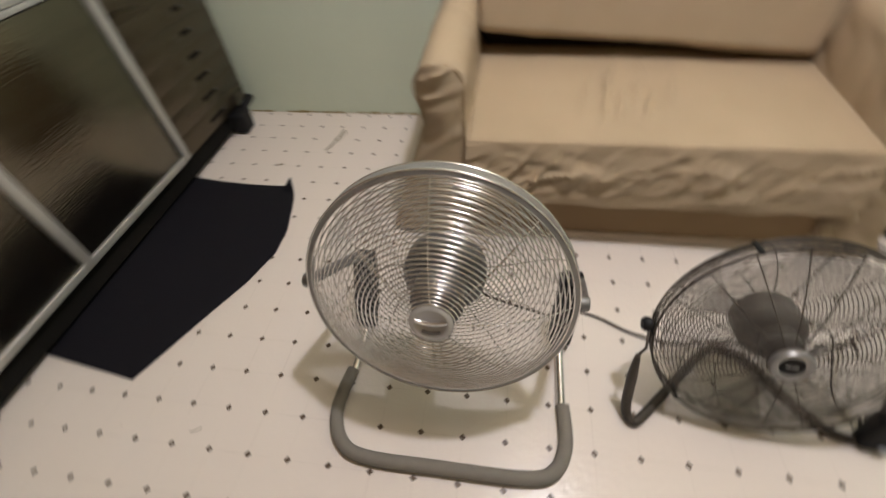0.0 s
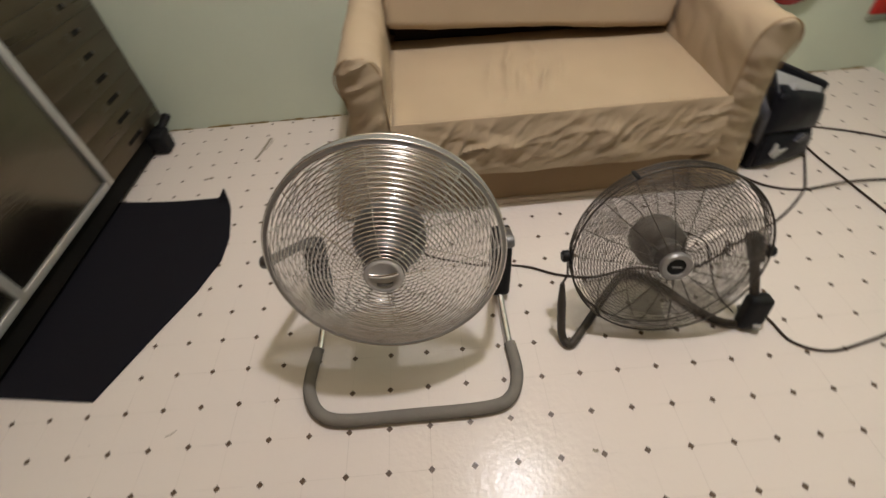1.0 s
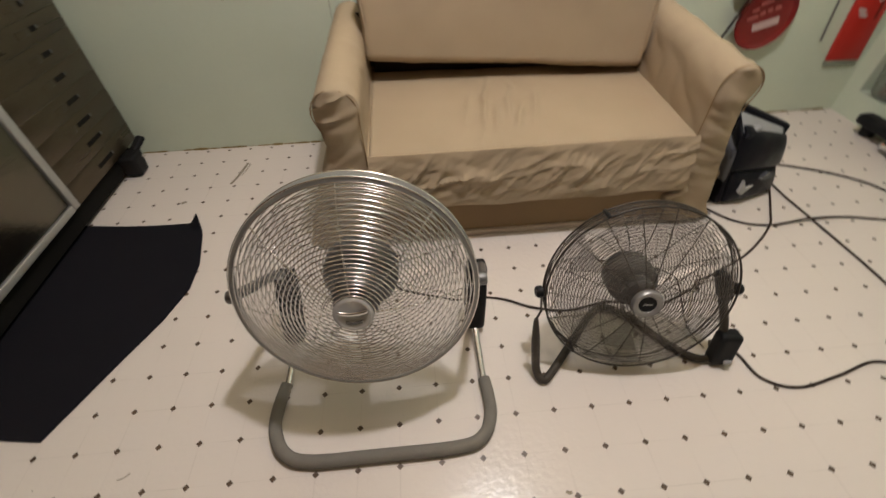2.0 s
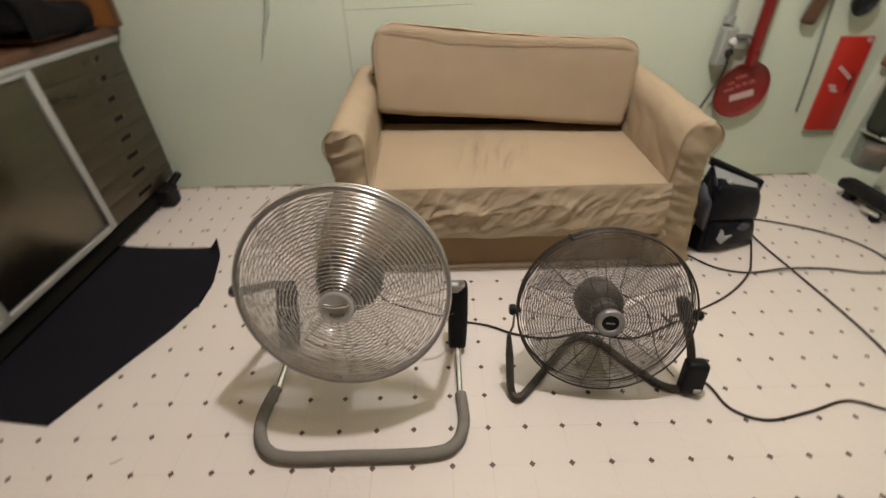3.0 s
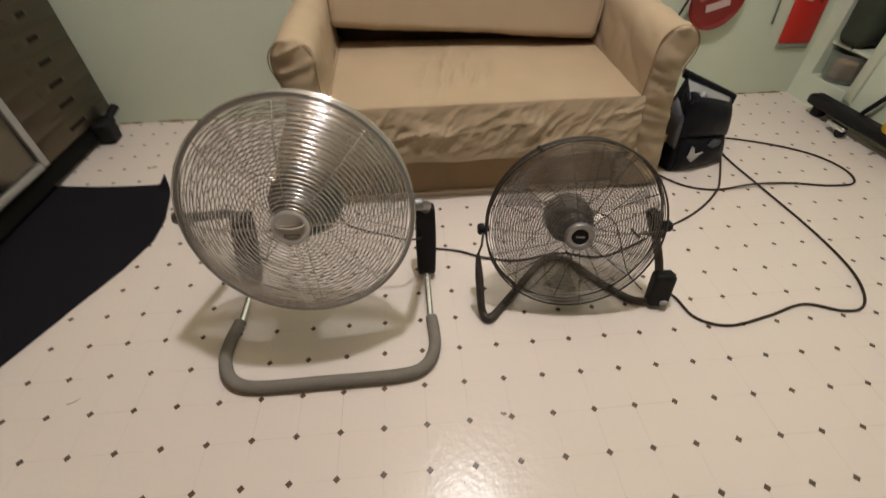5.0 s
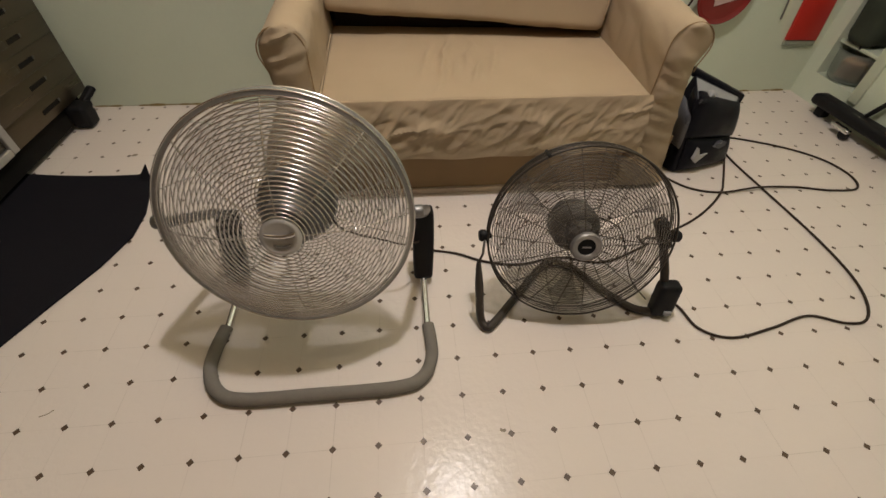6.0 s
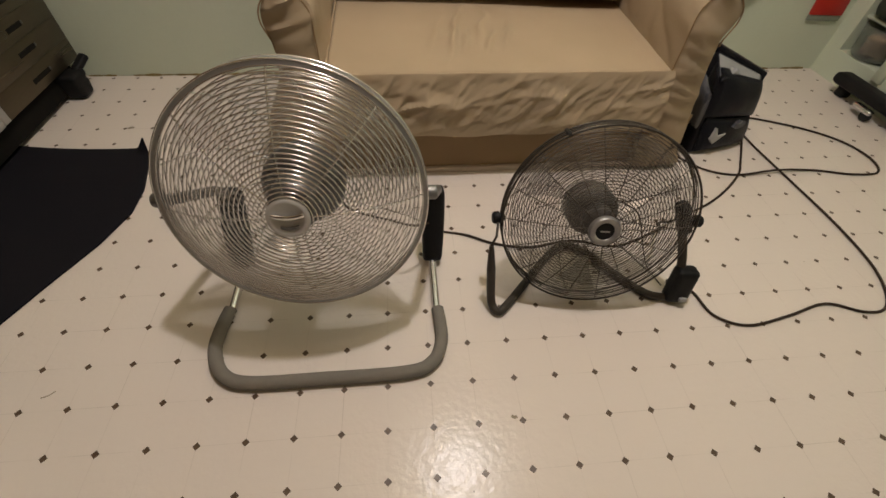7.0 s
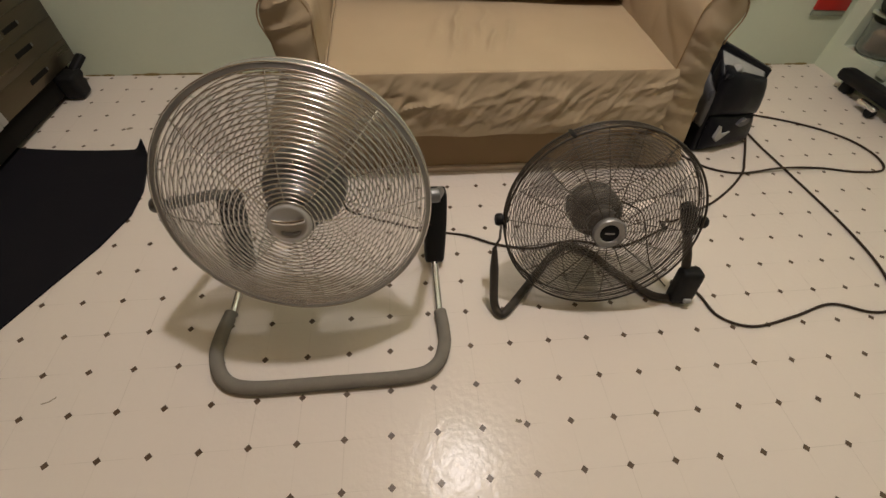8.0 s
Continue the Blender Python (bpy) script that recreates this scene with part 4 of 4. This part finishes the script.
        lo, hi = [bm.verts.new(on(u, v, 0.024)) for u, v in outline], [bm.verts.new(on(u, v, 0.037)) for u, v in outline]
        bm.faces.new(hi)
        for i in range(len(lo)):
            j = (i + 1) % len(lo)
            bm.faces.new((lo[i], lo[j], hi[j], hi[i]))
        part("mark", bm, mat, k, label, smooth=False)


sports_bag()


# ---- things on the north wall ----
def frying_pan():
    # the pan hangs flat on the wall by its long handle, leaning
    k = thing("frying_pan", 1.86, 1.54, 0.48, "dark red long-handled pan hanging on the wall, white lettering marks", "pan")
    m = pose(1.854, 1.535, 0.475, 90, 0, 0)
    part("bowl", lathe([(0, 0.012), (0.105, 0.012), (0.125, 0.020), (0.130, 0.026), (0.127, 0.028), (0.119, 0.022), (0.10, 0.004), (0, 0.004)], 48, m=m), M_REDDARK, k)
    part("handle", tube(curve_points([(1.862 - 0.012, 1.513, 0.59), (1.835, 1.505, 0.72), (1.825, 1.508, 0.95), (1.82, 1.52, 1.25)], 8), 0.026, 10, radii=None), M_REDDARK, k, "red handle")
    for x, z, w, h in ((1.800, 0.475, 0.045, 0.012), (1.838, 0.492, 0.02, 0.014), (1.866, 0.503, 0.02, 0.014), (1.897, 0.512, 0.024, 0.016), (1.838, 0.535, 0.05, 0.012), (1.80, 0.505, 0.03, 0.010)):
        bm = box(-w / 2, w / 2, -0.001, 0.001, -h / 2, h / 2)
        bm.transform(pose(x, 1.5205, z, 0, -18, 0))
        part("print_mark", bm, M_PINK, k, "worn pinkish print", smooth=False)
    bm = box(-0.055, 0.055, -0.001, 0.001, -0.016, 0.016)
    bm.transform(pose(1.872, 1.5203, 0.448, 0, -16, 0))
    part("print_bar", bm, M_WHITE, k, "pale lettering bar", smooth=False)


frying_pan()


def red_sign():
    k = thing("wall_sign", 2.35, 1.54, 0.48, "narrow bright red sign with pale diamond marks, on the wall", "sign")
    out = [(2.285, 0.262), (2.448, 0.258), (2.398, 0.695), (2.245, 0.697)]
    part("board", plate(out, 1.535, 1.549, 0.002), M_RED, k)
    # the sign's shadow on the wall, painted as a dull green strip
    part("shadow_strip", plate([(2.287, 0.236), (2.449, 0.232), (2.448, 0.256), (2.285, 0.260)], 1.538, 1.549, 0.002), M_JOINT_SHADE, k, "dull green strip painting the shadow below the sign")
    for x, z in ((2.308, 0.562), (2.329, 0.548), (2.350, 0.534), (2.371, 0.519)):
        bm = box(-0.009, 0.009, -0.001, 0.001, -0.009, 0.009)
        bm.transform(pose(x, 1.5338, z, 0, 40, 0))
        part("diamond_mark", bm, M_WHITE, k, "pale diamond", smooth=False)
    for x, z, w in ((2.312, 0.478, 0.04), (2.328, 0.458, 0.04)):
        bm = box(-w / 2, w / 2, -0.001, 0.001, -0.008, 0.008)
        bm.transform(pose(x, 1.5338, z, 0, 12, 0))
        part("print_bar", bm, M_WHITE, k, "pale lettering bar", smooth=False)
    part("print_bar", plate([(2.388, 0.44), (2.402, 0.44), (2.392, 0.54), (2.378, 0.54)], 1.5333, 1.5345), M_REDDARK, k, "faint darker print", smooth=False)
    part("corner_mark", plate([(2.368, 0.672), (2.392, 0.672), (2.39, 0.69), (2.366, 0.69)], 1.5333, 1.5345), M_WHITE, k, smooth=False)


red_sign()

# electrical box with its pipe and a hanging cord
e = thing("switch_box", 1.69, 1.53, 0.67, "grey surface-mounted electrical box with a lever and white knob", "switch")
part("housing", rounded((0.064, 0.055, 0.165), 0.010, (8, 6, 14), None, pose(1.702, 1.522, 0.668, 0, 0, 0)), M_GREYPL, e)
part("conduit", tube([(1.69, 1.53, 0.76), (1.688, 1.535, 1.2), (1.686, 1.535, 2.3)], 0.011, 10), M_GREYPL, e, "grey conduit")
part("conduit_nut", lathe([(0, 0), (0.022, 0), (0.022, 0.028), (0, 0.028)], 8, m=pose(1.69, 1.525, 0.763)), M_GREYPL, e)
part("knob", lathe([(0, 0.012), (0.012, 0.010), (0.016, 0), (0, 0)], 16, m=pose(1.715, 1.49, 0.695, 90, 0, 0)), M_PALE, e, "white round knob")
part("socket", lathe([(0, 0.008), (0.014, 0.008), (0.018, 0), (0, 0)], 16, m=pose(1.715, 1.49, 0.648, 90, 0, 0)), M_BLACK, e, "black round socket")
part("bracket", box(1.737, 1.80, 1.515, 1.548, 0.655, 0.70, 0.004), M_GREYPL, e, "grey side bracket")
part("bracket_lip", box(1.739, 1.81, 1.50, 1.548, 0.702, 0.714, 0.003), M_DULL, e, "dark metal lip")
cord([(1.715, 1.482, 0.648), (1.718, 1.485, 0.57), (1.708, 1.50, 0.49), (1.692, 1.51, 0.42), (1.672, 1.52, 0.355)], 0.005, "short black cord hanging from the electrical box", "power_cord")

rod = part("thin_rod", tube([(2.20, 1.54, 0.355), (2.175, 1.54, 0.55), (2.14, 1.54, 0.76), (2.10, 1.542, 1.05)], 0.0042, 8), M_DULL)
tagged(rod, "thin grey metal rod hanging on the wall", "rod")
brush = thing("hand_brush", 2.05, 1.52, 0.83, "brown wooden brush hanging on the wall", "brush")
part("brush_head", rounded((0.065, 0.035, 0.17), 0.015, (8, 5, 14), None, pose(2.055, 1.525, 0.835, 0, 10, 0)), M_BROWN, brush)
part("handle", tube([(2.045, 1.525, 0.92), (2.03, 1.53, 1.12)], 0.011, 10), M_BROWN, brush)
ladle = thing("black_ladle", 2.235, 1.52, 0.86, "black round ladle hanging on the wall", "ladle")
part("bowl", lathe([(0, 0.0), (0.03, 0.004), (0.052, 0.016), (0.06, 0.034), (0.056, 0.034), (0.045, 0.018), (0, 0.008)], 28, m=pose(2.24, 1.535, 0.85, 90, 0, 0) @ Matrix.Diagonal((1, 1.15, 1, 1))), M_BLACK, ladle)
part("handle", tube([(2.235, 1.52, 0.91), (2.225, 1.53, 1.2)], 0.009, 8), M_BLACK, ladle)
# grey-green streak down the wall, narrowing to a point at its foot
strap = part("wall_streak", tube([(-0.405, 1.544, 0.635), (-0.372, 1.542, 0.73), (-0.33, 1.541, 0.83), (-0.305, 1.54, 0.94), (-0.285, 1.54, 1.3)], 0.008, 8, radii=[0.0015, 0.006, 0.010, 0.012, 0.012]), M_STREAK)
tagged(strap, "grey-green tapered streak down the mint wall", "strap")

# ---- niche and floor clutter at the east wall ----
cloth = part("green_cloth_bag", rounded((0.20, 0.18, 0.36), 0.05, (14, 14, 20), lambda p, n: Vector((p.x * (0.8 + 0.5 * (p.z + 0.18)), p.y * (0.75 + 0.7 * (p.z + 0.18)), p.z)) + n * 0.012 * fold(p, (10, 10, 8), 1.0), pose(X1 + 0.075, 1.385, 0.475)), M_GREENCLOTH)
tagged(cloth, "dark green cloth bag on the niche shelf", "bag")
tub = part("plastic_tub", thick(lathe([(0, 0.135), (0.075, 0.135), (0.088, 0.15), (0.098, 0.262), (0.100, 0.268)], 28, m=pose(X1 + 0.075, 1.37, 0)), 0.002), M_CLEAR)
tagged(tub, "clear plastic tub standing in the niche", "tub")
inside = part("brown_parcel", rounded((0.10, 0.11, 0.085), 0.015, (6, 6, 6), lambda p, n: p + n * 0.008 * fold(p, (20, 20, 20), 1.0), pose(X1 + 0.075, 1.36, 0.187, 0, 0, 20)), M_CARD)
tagged(inside, "crumpled brown paper parcel inside the clear tub", "parcel")
ring = bmesh.new()
hoop(ring, 0.034, 0, 0.005, 28, 6)
ring.transform(pose(X1 + 0.03, 1.385, 0.302, 70, 0, 60))
tagged(part("metal_ring", ring, M_BLACK), "small black ring hanging at the niche edge", "ring")
tagged(part("wooden_block", rounded((0.05, 0.19, 0.16), 0.012, (6, 8, 8), None, pose(X1 - 0.027, 1.40, 0.66)), M_CARD), "brown wooden block fixed on the wall", "block")

foot = thing("equipment_stand", 2.43, 1.05, 0, "black metal stand foot with a chromed caster", "stand")
part("foot_bar", rounded((0.075, 0.80, 0.05), 0.018, (8, 40, 6), None, pose(2.440, 0.925, 0.075, 0, 0, 2)), M_BLACK, foot)
part("strut", tube([(2.452, 1.08, 0.10), (2.462, 1.0, 0.26), (2.466, 0.95, 0.40)], 0.011, 8), M_BLACK, foot)
cas = part("caster", rounded((0.03, 0.10, 0.02), 0.008, (5, 8, 4), None, pose(2.385, 1.09, 0.04)), M_CHROME, foot, "chromed caster fork")
part("wheel", lathe([(0, 0.011), (0.02, 0.011), (0.024, 0.006), (0.024, -0.006), (0.02, -0.011), (0, -0.011)], 18, m=pose(2.385, 1.06, 0.024, 0, 90, 0)), M_BLACK, cas)
part("foot_pad", rounded((0.05, 0.05, 0.05), 0.01, (5, 5, 5), None, pose(2.44, 0.60, 0.0255)), M_BLACK, foot)
part("foot_pad", rounded((0.05, 0.05, 0.05), 0.01, (5, 5, 5), None, pose(2.445, 1.27, 0.0255)), M_BLACK, foot)
jug = part("yellow_jug", lathe([(0, 0.10), (0.04, 0.10), (0.046, 0.11), (0.046, 0.17), (0.03, 0.20), (0.014, 0.21), (0.014, 0.23), (0, 0.23)], 24, m=pose(2.44, 0.90, 0.001)), M_YELLOW)
tagged(jug, "small yellow plastic bottle on the stand foot", "bottle")

# ---- marks on the floor ----
for pts, r in (([(-0.528, 1.235, 0.0006), (-0.508, 1.30, 0.0008), (-0.49, 1.40, 0.0006)], 0.006), ([(-0.495, 1.30, 0.0006), (-0.48, 1.36, 0.0006), (-0.478, 1.39, 0.0006)], 0.0025),
               ([(-0.478, 0.032, 0.0006), (-0.464, 0.036, 0.0006), (-0.452, 0.046, 0.0006)], 0.0014), ([(-0.70, 1.118, 0.0006), (-0.69, 1.126, 0.0006), (-0.685, 1.12, 0.0006)], 0.007),
               ([(2.405, 0.90, 0.0006), (2.43, 0.91, 0.0006), (2.44, 0.90, 0.0006)], 0.006), ([(0.585, -0.090, 0.0006), (0.592, -0.094, 0.0008), (0.598, -0.092, 0.0006)], 0.0035)):
    bm = tube(curve_points(pts, 5), r, 8)
    bm.transform(Matrix.Diagonal((1, 1, 0.25, 1)))
    part("scuff_mark", bm, M_SMUDGE, floor, "dark scuff on the vinyl")

# ---- brown diamond inlays of the floor ----
STEP = 0.1016
half = 0.0086
bm = bmesh.new()
low = [bm.verts.new((half * c, half * s, 0.0)) for c, s in ((1, 0), (0, 1), (-1, 0), (0, -1))]
up = [bm.verts.new((0.97 * half * c, 0.97 * half * s, 0.0007)) for c, s in ((1, 0), (0, 1), (-1, 0), (0, -1))]
bm.faces.new(up)
for k in range(4):
    bm.faces.new((low[k], low[(k + 1) % 4], up[(k + 1) % 4], up[k]))
dot_mesh = bpy.data.meshes.new("diamond_inlay")
bm.to_mesh(dot_mesh)
bm.free()
dot_mesh.materials.append(M_DOT)
verts, faces = [], []
for i in range(-15, 25):
    for j in range(-36, 16):
        x, y = i * STEP, j * STEP
        if not (X0 < x < X1 - 0.01 and Y0 < y < Y1 - 0.02):
            continue
        if -6 <= i <= 13 and -4 <= j <= 10:
            ob = new("diamond_inlay", dot_mesh)
            ob.parent = floor
            ob.location = (x, y, 0)
        else:
            n = len(verts)
            verts += [(x + half, y, 0.0007), (x, y + half, 0.0007), (x - half, y, 0.0007), (x, y - half, 0.0007)]
            faces.append((n, n + 1, n + 2, n + 3))
me = bpy.data.meshes.new("far_inlays")
me.from_pydata(verts, [], faces)
me.materials.append(M_DOT)
ob = new("far_inlays", me)
ob.parent = floor
tagged(ob, "brown diamond inlays farther off", kind="stuff")
